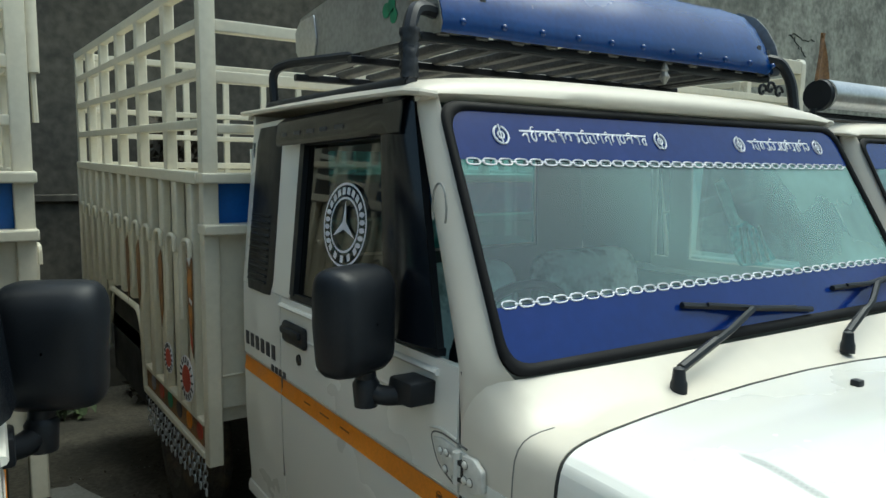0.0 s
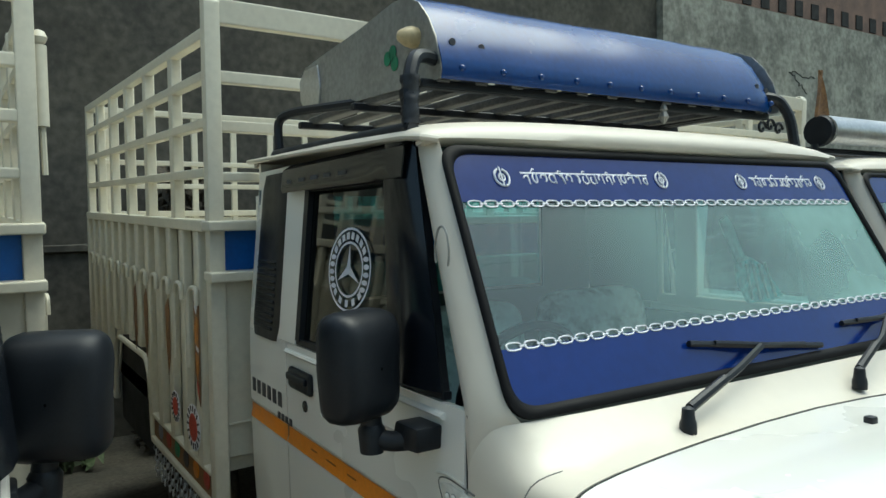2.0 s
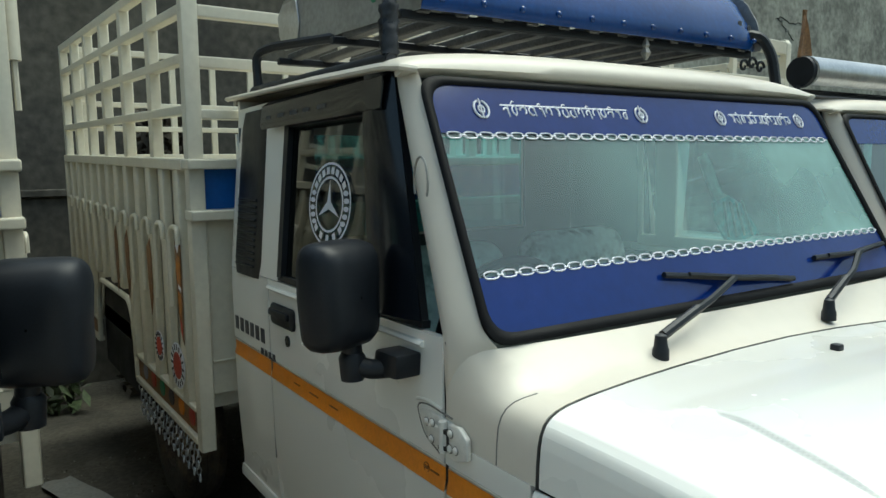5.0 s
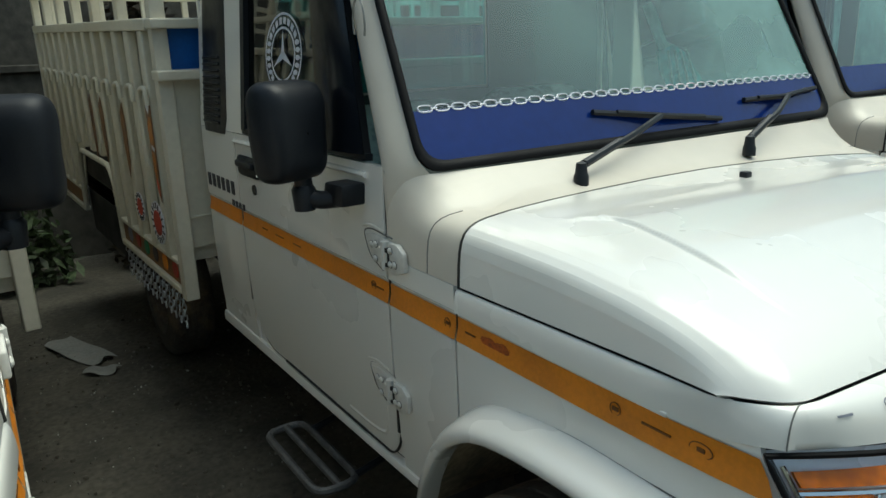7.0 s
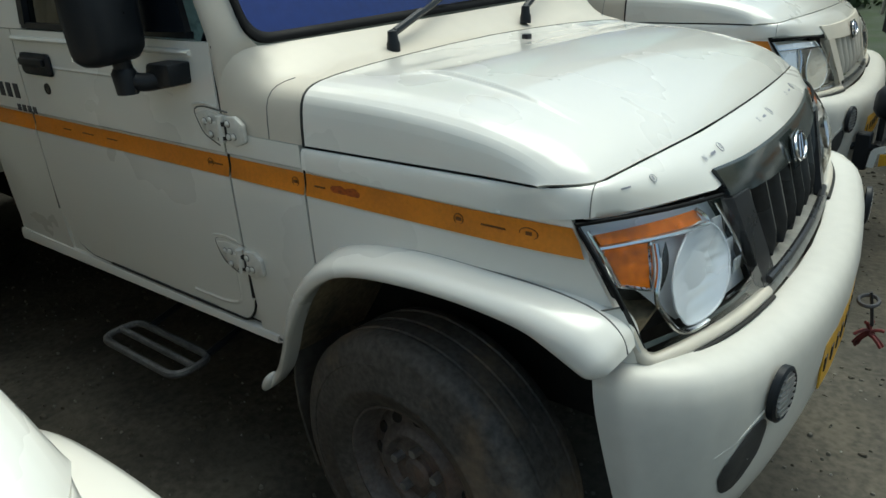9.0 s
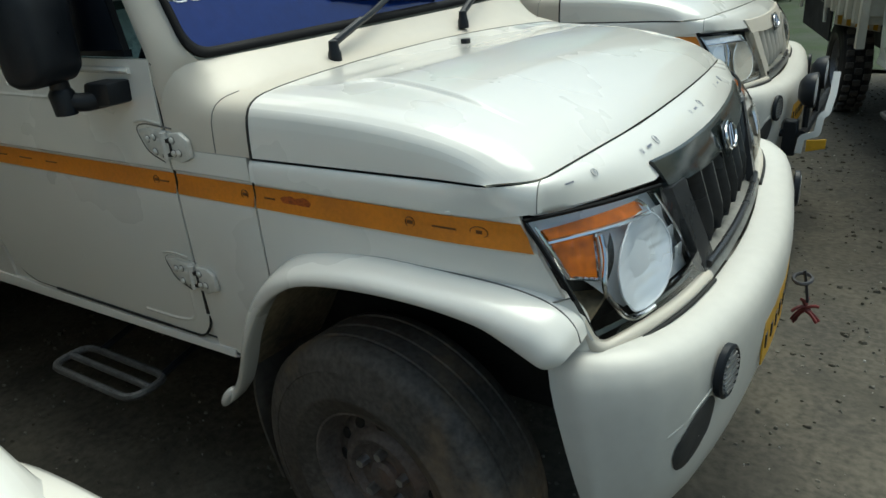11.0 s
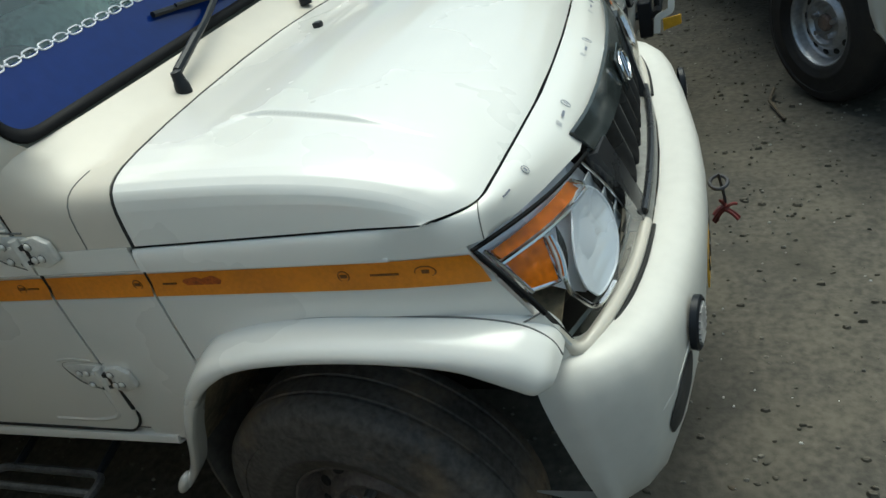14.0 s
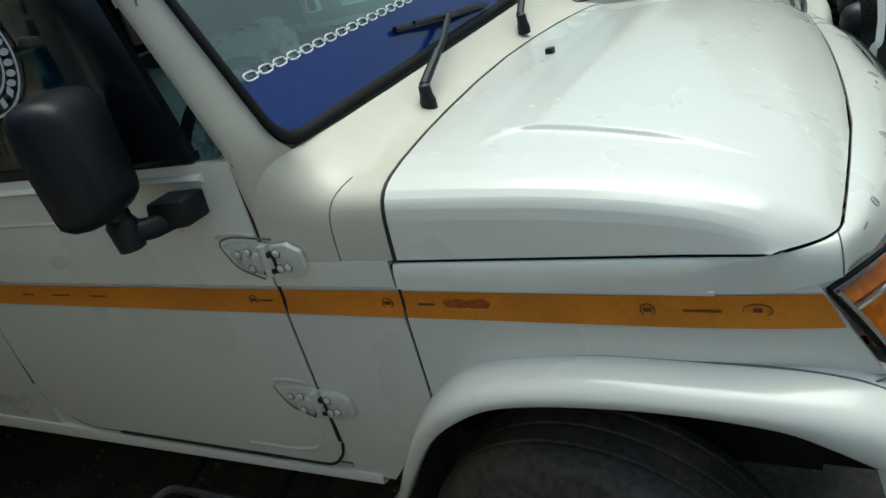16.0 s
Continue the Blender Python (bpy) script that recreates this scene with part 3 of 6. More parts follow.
    for i in range(len(rows) - 1):
        p0, p1, p2, p3 = rows[max(0, i - 1)], rows[i], rows[i + 1], rows[min(len(rows) - 1, i + 2)]
        for k in range(4):
            t = k / 4
            c = (-0.5 * t + t * t - 0.5 * t ** 3, 1 - 2.5 * t * t + 1.5 * t ** 3, 0.5 * t + 2 * t * t - 1.5 * t ** 3, -0.5 * t * t + 0.5 * t ** 3)
            fine.append([tuple(c[0] * a + c[1] * b + c[2] * e + c[3] * f for a, b, e, f in zip(*pts)) for pts in zip(p0, p1, p2, p3)])
    fine.append(rows[-1])
    part("wheel_arch_flare", sheet(q(fine), 0.007), PAINT, truck, "white flared wheel arch", 60)
    part("arch_joint", tube(rounded([(ax, s * (HALF - 0.0015), az + 0.0015) for ax, az in ARCH_A[3:]], 0.04, 3), 0.0019, 5), SEAM, fender)
    tip = bmesh.new()
    bmesh.ops.create_uvsphere(tip, u_segments=14, v_segments=10, radius=1.0, matrix=Matrix.Translation((-0.503, s * 0.812, 0.468)) @ Matrix.Rotation(radians(35), 4, "Y") @ Matrix.Diagonal((0.0145, 0.021, 0.042, 1)))
    part("flare_tip", tip, PAINT, truck, "", 60)
    # inner arch
    rows = []
    for (lx, lz) in ARCH_L[1:]:
        rows.append([(lx, lerp([(0.52, 0.79), (0.70, 0.84), (0.80, 0.86)], lz), lz + 0.012), (lx * 1.02, 0.79, lz + 0.02), (lx, 0.62, lz + 0.03), (lx, 0.45, lz + 0.0)])
    part("arch_liner", sheet(q(rows), 0.006), LINER, truck, "dusty brown inner wheel arch")
    part("mud_flap", sheet(q([[(-0.46 + 0.02 * math.sin(v * 3), 0.56, 0.2 + 0.42 * v) for v in span(0, 1, 6)], [(-0.44, 0.66, 0.19 + 0.43 * v) for v in span(0, 1, 6)], [(-0.40 - 0.05 * math.sin(v * 3), 0.77, 0.21 + 0.42 * v) for v in span(0, 1, 6)]]), 0.008), FLAP, truck, "dusty black rubber mud flap")

    # upper side: pillar panel, vent, window
    up = []
    for x in span(-1.88, -1.43, 7):
        up.append([(x, side_y(z), z) for z in span(BELT + 0.002, 1.862, 7)])
    part("rear_pillar", sheet(q(up), 0.014), PAINT, truck)
    rows = []
    for u in span(0, 1, 9):
        row = []
        for v in span(0, 1, 12):
            z = 1.315 + 0.53 * v
            x0, x1 = -1.838 + 0.012 * v, -1.575 - 0.012 * v
            inset = 0.02 * (max(0, abs(v - 0.5) * 2 - 0.9) / 0.1) ** 2
            row.append((x0 + inset + (x1 - x0 - 2 * inset) * u, side_y(z) + 0.007 - 0.006 * (u in (0, 1)), z))
        rows.append(row)
    vent = part("side_vent", sheet(q(rows), 0.008), BLACK, truck, "black louvred side vent panel")
    for i in range(11):
        z = 1.345 + 0.021 * i
        part("louvre", box(-1.80, -1.62, s * (side_y(z) + 0.006), s * (side_y(z) + 0.013), z, z + 0.011, 0.003, 1), BLACK, vent)
    front_x = lambda z: lerp([(1.32, -0.608), (1.85, -0.79)], z)  # noqa: E731
    glass_x = lambda z: lerp([(1.32, -0.802), (1.78, -0.90)], z)  # noqa: E731
    frame_rows = [[(x, side_y(z) - 0.002, z) for z in (BELT + 0.004, 1.345)] for x in span(-1.43, -0.612, 8)]
    wf = part("window_frame", sheet(q(frame_rows), 0.02), BLACK, truck, "black window frame")
    part("frame_top", sheet(q([[(x, side_y(z), z) for z in (1.775, 1.82, 1.858)] for x in span(-1.43, -0.79, 6)]), 0.02), BLACK, wf)
    part("frame_rear", sheet(q([[(x, side_y(z) + 0.001, z) for z in span(1.34, 1.78, 6)] for x in (-1.432, -1.40)]), 0.02), BLACK, wf)
    part("frame_front", sheet(q([[(glass_x(z) + (front_x(z) - glass_x(z)) * u, side_y(z), z) for z in span(1.34, 1.80, 8)] for u in (0, 0.5, 1.0)]), 0.02), BLACK, wf)
    part("window_pane", sheet(q([[(x, side_y(z) - 0.016, z) for z in span(1.33, 1.79, 5)] for x in span(-1.42, -0.80, 4)])), SIDEGLASS if s < 0 else REARGLASS, wf, "dark tinted window glass" if s < 0 else "").visible_shadow = False
    # rain visor
    rows = []
    for x in span(-1.555, -0.785, 10):
        rows.append([(x, side_y(1.86) + 0.006, 1.862), (x, side_y(1.85) + 0.03, 1.845), (x, side_y(1.8) + 0.034, 1.79 - 0.012 * (x > -0.9)), (x, side_y(1.78) + 0.028, 1.776)])
    rv = part("rain_visor", sheet(q(rows), 0.004), VISORBLACK, truck, "smoked black rain visor")
    rows = []
    for z in span(1.345, 1.86, 9):
        a, b = glass_x(z) + 0.02, front_x(z) + 0.008
        rows.append([(a, side_y(z) + 0.026, z), (a + (b - a) * 0.4, side_y(z) + 0.028, z), (a + (b - a) * 0.8, side_y(z) + 0.018, z), (b, side_y(z) + 0.004, z)])
    part("visor_leg", sheet(q(rows), 0.004), VISORBLACK, rv)
    # windscreen pillar
    rows = []
    for z in span(1.335, 1.868, 13):
        xo, xi = lerp([(1.30, -0.52), (1.85, -0.782)], z), ws_x(z)
        yo, yi = side_y(z), lerp([(1.32, 0.758), (1.84, 0.728)], z)
        rows.append([(xo - 0.02, yo - 0.05, z), (xo - 0.012, yo - 0.012, z), (xo, yo - 0.001, z), *[(xo + (xi - xo) * w, yo + (yi - yo) * w ** 1.9, z) for w in (0.2, 0.4, 0.6, 0.8, 0.92, 1.0)], (xi - 0.03, yi - 0.01, z)])
    foot = [(-0.5435, 0.755, 1.213), (-0.5355, 0.79, 1.213), (-0.5235, 0.803, 1.214), (-0.514, 0.801, 1.24), (-0.501, 0.797, 1.266), (-0.485, 0.789, 1.287), (-0.464, 0.773, 1.306), (-0.449, 0.757, 1.312), (-0.437, 0.745, 1.316), (-0.467, 0.735, 1.316)]
    for k in (0.5, 0.0):
        rows.insert(0, [tuple(Vector(f).lerp(Vector(r), k)) for f, r in zip(foot, rows[-13])])
    rows.insert(0, [(x + 0.004, y - 0.012, z - 0.02) for x, y, z in foot])
    part("windscreen_pillar", sheet(q(rows), 0.004), PILLAR, truck, "cream-white windscreen pillar", 60)
    # gutter along the roof
    part("gutter", tube([(-0.715, s * 0.735, 1.852), (-0.73, s * 0.765, 1.857), (-0.78, s * 0.775, 1.863), (-1.3, s * 0.775, 1.882), (-1.93, s * 0.77, 1.902)], 0.012, 8, flat=0.7), PILLAR, truck)

    # headlamp
    R0, T0, I0, L0 = (Vector(v) for v in ((0.360, 0.792, 1.077), (0.487, 0.462, 1.05), (0.562, 0.358, 0.835), (0.482, 0.764, 0.855)))

    def lamp(u, v, d=0.0):
        """u along the top edge outward to inward, v downward, d depth inward."""
        p = (R0 * (1 - u) + T0 * u) * (1 - v) + (L0 * (1 - u) + I0 * u) * v
        bulge = 0.045 * math.sin(math.pi * u) * (0.6 + 0.4 * math.sin(math.pi * v)) + 0.012 * math.sin(math.pi * v)
        p = p + Vector((0.8, 0.5, 0.25)) * (bulge - d)
        return (p.x, p.y * s, p.z)

    g = lambda u0, u1, v0, v1, d, n=9, m=9: [[lamp(u, v, d) for v in span(v0, v1, m)] for u in span(u0, u1, n)]  # noqa: E731
    lampo = part("headlamp", sheet(g(0.0, 1, 0.0, 1, 0.105), 0.004), LAMPDARK, truck, "clear headlamp with amber indicator and chrome bowl")
    part("lamp_lining", sheet([[lamp(u, 0.03 + (lerp([(0.04, 0.40), (0.16, 0.54), (0.30, 0.90), (0.98, 0.93)], u) - 0.03) * v, 0.052) for v in span(0, 1, 8)] for u in span(0.045, 0.985, 15)], 0.002), REFLECTOR, lampo)
    top_rim = [lamp(0, v) for v in span(0.62, 0.06, 8)] + [lamp(u, 0) for u in span(0, 1, 9)]
    part("lamp_seal", tube(top_rim, 0.004, 8), RUBBER, lampo)
    part("outer_bezel", sheet([[lamp(u, v, 0.006) for v in span(0.02, 0.98, 9)] for u in (0.0, 0.012, 0.026)], 0.002), LAMPDARK, lampo)
    part("lamp_lens", sheet(g(0.0, 1, 0, 1, 0.0, 13, 11)), LENS, lampo, "clear lamp lens").visible_shadow = False
    part("amber_strip", sheet([[lamp(u, (0.105 - 0.045 * u) * (1 - v) + 0.18 * v, 0.02) for v in span(0, 1, 4)] for u in span(0.085, 0.745, 11)], 0.008), AMBER, lampo, "amber marker strip")
    rows = []
    for u in span(0.0, 1, 8):
        rows.append([lamp(0.08 + 0.265 * u + (-0.032 - 0.108 * u) * v ** 0.85, 0.208 + (0.262 + 0.09 * u) * v, 0.025) for v in span(0, 1, 7)])
    part("amber_indicator", sheet(rows, 0.01), AMBER, lampo, "amber indicator block")
    part("indicator_trim", tube([rows[0][0], *rows[0][1:], *[r[-1] for r in rows[1:]], *rows[-1][::-1][1:]], 0.0038, 6), CHROME, lampo)
    part("strip_trim", tube([lamp(u, 0.195, 0.012) for u in span(0.045, 0.76, 9)] + [lamp(0.775, 0.14, 0.012), lamp(0.74, 0.065, 0.012)], 0.0042, 6), CHROME, lampo)
    part("outer_trim", tube([lamp(0.05, v, 0.01) for v in span(0.06, 0.47, 6)], 0.0032, 6), CHROME, lampo)
    # shallow fluted reflector bowl
    ring = [(0.435, 0.364), (0.56, 0.24), (0.70, 0.168), (0.797, 0.19), (0.85, 0.30), (0.83, 0.48), (0.711, 0.72), (0.60, 0.86), (0.50, 0.925), (0.38, 0.945), (0.311, 0.924), (0.276, 0.76), (0.309, 0.572), (0.37, 0.455)]
    loop = rounded([(a, b, 0) for a, b in ring], 0.06, 4, True)
    rows = []
    for i in range(15):
        f = max(0.02, i / 14)
        row = []
        for e in loop:
            a, b = 0.56 + (e[0] - 0.56) * f, 0.56 + (e[1] - 0.56) * f
            row.append(lamp(a, b, 0.022 + 0.036 * (1 - f * f) + 0.0009 * math.cos(70 * (b + 0.25 * a)) * (1 - f ** 6)))
        rows.append(row)
    part("reflector_bowl", sheet(rows, closed=True), REFLECTOR, lampo, "fluted chrome reflector bowl", 80)
    part("bowl_trim", tube(rows[-1], 0.0022, 6, loop=True), REFLECTOR, lampo)
    lo = [lamp(a, b, 0.013) for a, b in ((0.345, 0.235), (0.29, 0.40), (0.205, 0.575), (0.185, 0.66), (0.20, 0.78), (0.225, 0.90), (0.27, 0.955), (0.34, 0.97), (0.44, 0.955))]
    part("bowl_rim", tube(rounded(lo, 0.02, 3), 0.005, 8), CHROME, lampo)
    part("lamp_slot", sheet([[lamp(0.455 - 0.19 * v + 0.05 * math.sin(math.pi * v) * w - 0.012, 0.26 + 0.36 * v, 0.036) for v in span(0, 1, 9)] for w in (-0.5, 0, 0.5)], 0.002), LAMPDARK, lampo)
    part("side_reflector", sheet([[lamp(0.365 + 0.045 * u - 0.14 * v, 0.23 + 0.37 * v, 0.034 + 0.008 * u) for v in span(0, 1, 6)] for u in span(0, 1, 4)], 0.004), REFLECTOR, lampo)
    for k in (0.2, 0.42, 0.62):
        part("reflector_step", sheet([[lamp(0.865 + 0.10 * u, k + 0.16 * v, 0.028 + 0.02 * v) for v in span(0, 1, 4)] for u in span(0, 1, 4)], 0.003), REFLECTOR, lampo)
    part("reflector_edge", tube([lamp(0.975, v, 0.026) for v in span(0.08, 0.9, 8)] + [lamp(0.80, 0.885, 0.026), lamp(0.66, 0.90, 0.03)], 0.0026, 6), CHROME, lampo)
    part("lower_bezel", sheet([[lamp(u, v, 0.03) for v in (0.955, 0.975, 0.995)] for u in span(0.05, 0.98, 11)], 0.002), TRIM, lampo)
    # cream surround below and outside the lamp, dark gap under it
    low = [lamp(-0.008, v, 0.016) for v in span(0.80, 0.95, 4)] + [lamp(0.0, 1.03, 0.008), lamp(0.04, 1.055, 0.004)] + [lamp(u, 1.055, 0.002) for u in span(0.12, 1.0, 9)]
    part("lamp_surround", tube(rounded(low, 0.02, 3), 0.0135, 10), PILLAR, truck, "cream trim strip under the headlamp", 60)
    part("lamp_gap", tube([tuple(Vector(p) + Vector((0.0155, 0.0, -0.008))) for p in low[4:]], 0.005, 8), DARK, truck)
    outer = []
    for v in span(0.60, 1.02, 8):
        a = Vector(lamp(-0.012, v))
        outer.append([tuple(a + Vector((0.0, -s * 0.002, 0.0))), tuple(a + Vector((-0.02, s * 0.009, -0.006))), tuple(a + Vector((-0.05, s * 0.019, -0.015))), tuple(a + Vector((-0.07, s * 0.02, -0.02)))])
    part("lamp_corner", sheet(outer, 0.004), PAINT, truck, sharp=60)
    part("lamp_corner_joint", tube(outer[0], 0.0016, 5), SEAM, truck)
    # bumper lamp and vent
    mirror(truck, s)
    st = part("side_step", tube(rounded([(-1.24, s * 0.893, 0.400), (-0.835, s * 0.893, 0.400), (-0.835, s * 0.765, 0.400), (-1.24, s * 0.765, 0.400)], 0.05, 4, True), 0.012, 8, True), WORN, truck, "worn dark tubular side step")
    part("step_bar", tube([(-1.24, s * 0.825, 0.400), (-0.835, s * 0.825, 0.400)], 0.011, 8), WORN, st)
    for x in (-1.17, -0.86):
        part("step_hanger", tube([(x, s * 0.765, 0.402), (x, s * 0.60, 0.44), (x, s * 0.5, 0.47)], 0.011, 8), BLACK, st)


def bumper_path():
    half = [(0.412, 0.832), (0.47, 0.828), (0.53, 0.805), (0.585, 0.755), (0.622, 0.69), (0.645, 0.60), (0.664, 0.47), (0.678, 0.32), (0.69, 0.16), (0.694, 0.0)]
    return [(x, -y) for x, y in half] + [(x, y) for x, y in half[::-1][1:]]


def front(truck):
    """Hood, cowl, nose, grille and bumper."""
    rows = []
    fine_ys = sorted(set(YS + [sg * v for sg in (-1, 1) for v in span(0.50, 0.72, 84) + span(0.73, 0.8025, 16)]))
    for y in fine_ys:
        xf = hood_front(y)
        xr = hood_rear(y) + 0.004
        rows.append([(x, y, hood_z(x, y) + hood_step(x, y)) for x in [xr + (xf - xr) * (1 - (1 - u) ** 1.25) for u in span(0, 1, 84)]])
    hood = part("hood", sheet(rows, 0.012), PAINT, truck, "glossy white hood with pressed creases", 70)
    b2 = box(-0.222, -0.2, -0.01, 0.014, 1.252, 1.269, 0.004, 2)
    part("washer_nozzle", b2, BLACK, hood, "black washer nozzle")
    part("hood_gap", sheet([[(x - 0.03, y * 0.985, hood_z(x, y) - 0.022) for x in (hood_rear(y), 0.1, 0.25, hood_front(y) + 0.025)] for y in YS]), DARK, truck)
    # cowl between hood and windscreen, shoulders carried on from the hood
    rear = [(-0.5235, 0.8035, 1.13), (-0.5235, 0.8035, 1.18), (-0.5225, 0.8035, 1.213), (-0.515, 0.8015, 1.238), (-0.504, 0.798, 1.26), (-0.491, 0.792, 1.28), (-0.475, 0.782, 1.298), (-0.457, 0.766, 1.309), (-0.437, 0.745, 1.315), (-0.43, 0.6, 1.313), (-0.427, 0.40, 1.312), (-0.426, 0.20, 1.312), (-0.425, 0.0, 1.312)]
    rows = []
    for k in list(range(13)) + list(range(11, -1, -1)):
        sg = -1 if len(rows) < 13 else 1
        fy = SECTION[k][0]
        fx = hood_rear(fy) - 0.004
        fz = hood_z(fx, fy)
        bx_, by, bz = rear[k]
        row = []
        for u in span(0, 1, 11):
            w = max(0.0, (u - 0.40) / 0.60) if k < 9 else u
            sag = -0.010 * math.sin(math.pi * u) if k >= 8 else -0.007 * math.sin(math.pi * w) * (3 <= k)
            row.append((fx + (bx_ - fx) * u, sg * (fy + (by - fy) * w), fz + (bz - fz) * w + sag))
        rows.append(row)
    cowl = part("cowl_panel", sheet(rows, 0.008), PILLAR, truck, "white cowl panel under the windscreen", 60)
    # crease of the shoulder, and the dark gap behind the hood
    for a, b in ((0, 8), (17, 25)):
        part("cowl_seam", tube([(x, y * 1.0006, z + 0.0004) for x, y, z in (rows[k][4] for k in range(a, b))], 0.0012, 5), SEAM, cowl)
    part("hood_seam", tube([(hood_rear(y), y, hood_z(hood_rear(y), y) - 0.003) for y in YS], 0.0034, 6), DARK, truck)
    # nose
    rows = []
    for y in span(-0.749, 0.749, 61):
        a = abs(y)
        x0 = hood_front(y) + 0.0045
        z0 = hood_z(x0 - 0.004, y) - 0.002
        x1 = lerp([(0, 0.508), (0.40, 0.478), (0.47, 0.48), (0.62, 0.44), (0.71, 0.41), (0.775, 0.375), (0.797, 0.362)], a)
        z1 = lerp([(0, 1.072), (0.40, 1.066), (0.47, 1.062), (0.62, 1.075), (0.775, 1.088)], a)
        x1, row = max(x1, x0 + 0.01), []
        for u in span(0, 1, 12):
            row.append((x0 + (x1 - x0) * u + 0.006 * math.sin(math.pi * u), y, z0 + (z1 - z0) * u + 0.012 * math.sin(math.pi * u)))
        row.append((x1 - 0.02, y, z1 - 0.012))
        rows.append(row)
    end = [tuple(p) for p in shoulder_rows()[-1][1:-1]]
    end.append(tuple(Vector(end[-1]) + Vector((-0.012, -0.004, -0.006))))
    edge = rows[0]
    for k in span(0, 1, 7)[1:]:
        rows.insert(0, [tuple(Vector(a).lerp(Vector((e[0], -e[1], e[2])), k)) for a, e in zip(edge, end)])
        rows.append([(x, -y, z) for x, y, z in rows[0]])
    part("nose_panel", sheet(rows, 0.006), PAINT, truck, "white nose panel with small etched marks", 60)

    # grille
    def gx(y, z):
        return lerp([(0.83, 0.55), (1.0, 0.500), (1.07, 0.480)], z) + 0.02 * (1 - (y / 0.4) ** 2)

    grille = part("grille", sheet([[(gx(y, z) - 0.085, y, z) for z in span(0.825, 1.06, 5)] for y in span(-0.37, 0.37, 9)], 0.01), RUBBER, truck, "black grille with upright slats")
    rows = []
    for u in span(-1, 1, 21):
        top, low = 1.086 + 0.010 * u * u, 1.015 + 0.022 * u * u
        row = []
        for v, out in ((0.0, 0.002), (0.04, 0.009), (0.5, 0.015), (0.95, 0.018), (1.0, 0.004)):
            z = top + (low - top) * v
            y = u * (0.46 - 0.03 * v)
            row.append((gx(min(abs(y), 0.45), z) - (0.006 if v < 0.3 else 0.0) + out - 0.007 * u ** 6, y, z))
        rows.append(row)
    part("grille_band", sheet(rows, 0.008), BAND, grille, "dark smoked grille band")
    for s in (-1, 1):
        part("grille_side", sheet([[(gx(min(0.4, y), z) + 0.012, s * (y + 0.078 * (z - 0.83) / 0.2), z) for z in span(0.825, 1.04, 6)] for y in (0.292, 0.322, 0.346, 0.362)], 0.02), GRILLE, grille)
        for i in range(4):
            y = s * (0.052 + 0.092 * i)
            pts = [(gx(y, z) + 0.010 - 0.02 * max(0.0, (0.90 - z) / 0.05), y + s * 0.03 * (z - 0.86) / 0.16 * (i / 3), z) for z in span(0.855, 1.035, 7)]
            rows = [[(x - 0.05 * k * k, yy + 0.026 * k, z) for x, yy, z in pts] for k in (-1, -0.8, -0.5, -0.2, 0, 0.2, 0.5, 0.8, 1)]
            part("slat", sheet(rows, 0.008), GRILLE, grille)
            part("slat_edge", tube([(x - 0.004, yy + 0.012, z) for x, yy, z in pts], 0.0022, 5), GREYMETAL, grille)
    part("grille_lip", tube([(gx(y, 0.845) + 0.012, y, 0.846) for y in span(-0.345, 0.345, 17)], 0.009, 8), GRILLE, grille)
    part("grille_chin", sheet([[(gx(y, 0.83) - 0.03, y, 0.838), (gx(y, 0.83) + 0.012, y, 0.834), (gx(y, 0.83) + 0.02, y, 0.82), (gx(y, 0.82), y, 0.79)] for y in span(-0.40, 0.40, 17)], 0.004), GREYMETAL, grille)
    badge = part("badge", tube([(gx(0, 1.03) + 0.026 - 0.01 * math.sin(a), 0.056 * math.cos(a) - 0.006, 1.042 + 0.03 * math.sin(a)) for a in span(0, 2 * math.pi * 31 / 32, 32)], 0.0036, 8, True), CHROME, grille, "chrome oval badge")
    part("badge_plate", sheet([[(gx(y, z) + 0.0225, y, z) for z in (1.0, 1.035, 1.076)] for y in (-0.062, 0.0, 0.062)], 0.003), BAND, grille, "dark badge block")
    for k in (-0.6, 0.6):
        part("badge_stroke", tube([(gx(0, 1.01) + 0.028, 0.026 * k - 0.018, 1.022), (gx(0, 1.05) + 0.025, 0.018 * k + 0.006, 1.064)], 0.0026, 6), CHROME, badge)
    # bumper
    path = bumper_path()
    P = [Vector((x, y, 0)) for x, y in path]
    fineP = []
    for a, b in zip(P, P[1:]):
        fineP += [a.lerp(b, k / 3) for k in range(3)]
    fineP.append(P[-1])
    prof = [(0.10, 0.842), (0.06, 0.846), (0.03, 0.84), (0.012, 0.822), (0.003, 0.79), (0.0, 0.75), (0.001, 0.70), (0.003, 0.66), (0.008, 0.60), (0.017, 0.54), (0.036, 0.475), (0.07, 0.425), (0.12, 0.41)]
    rows = []
    for i, p in enumerate(fineP):
        a, b = fineP[max(0, i - 2)], fineP[min(len(fineP) - 1, i + 2)]
        t = (b - a).normalized()
        inw = Vector((-t.y, t.x, 0))
        if inw.dot(Vector((0.1, 0, 0)) - p) < 0:
            inw = -inw
        drop = lerp([(0, 0.036), (0.36, 0.032), (0.62, 0.013), (0.78, 0.0), (0.84, 0.0)], abs(p.y))
        lean = 0.22 * min(1.0, max(0.0, (0.53 - p.x) / 0.105))
        rows.append([tuple(p + inw * d + Vector((lean * max(0.0, 0.83 - z), 0, z - drop * max(0.0, min(1.0, (z - 0.70) / 0.11))))) for d, z in prof])
    bumper = part("bumper", sheet(rows, 0.006), BUMPERWHITE, truck, "white moulded front bumper", 60)
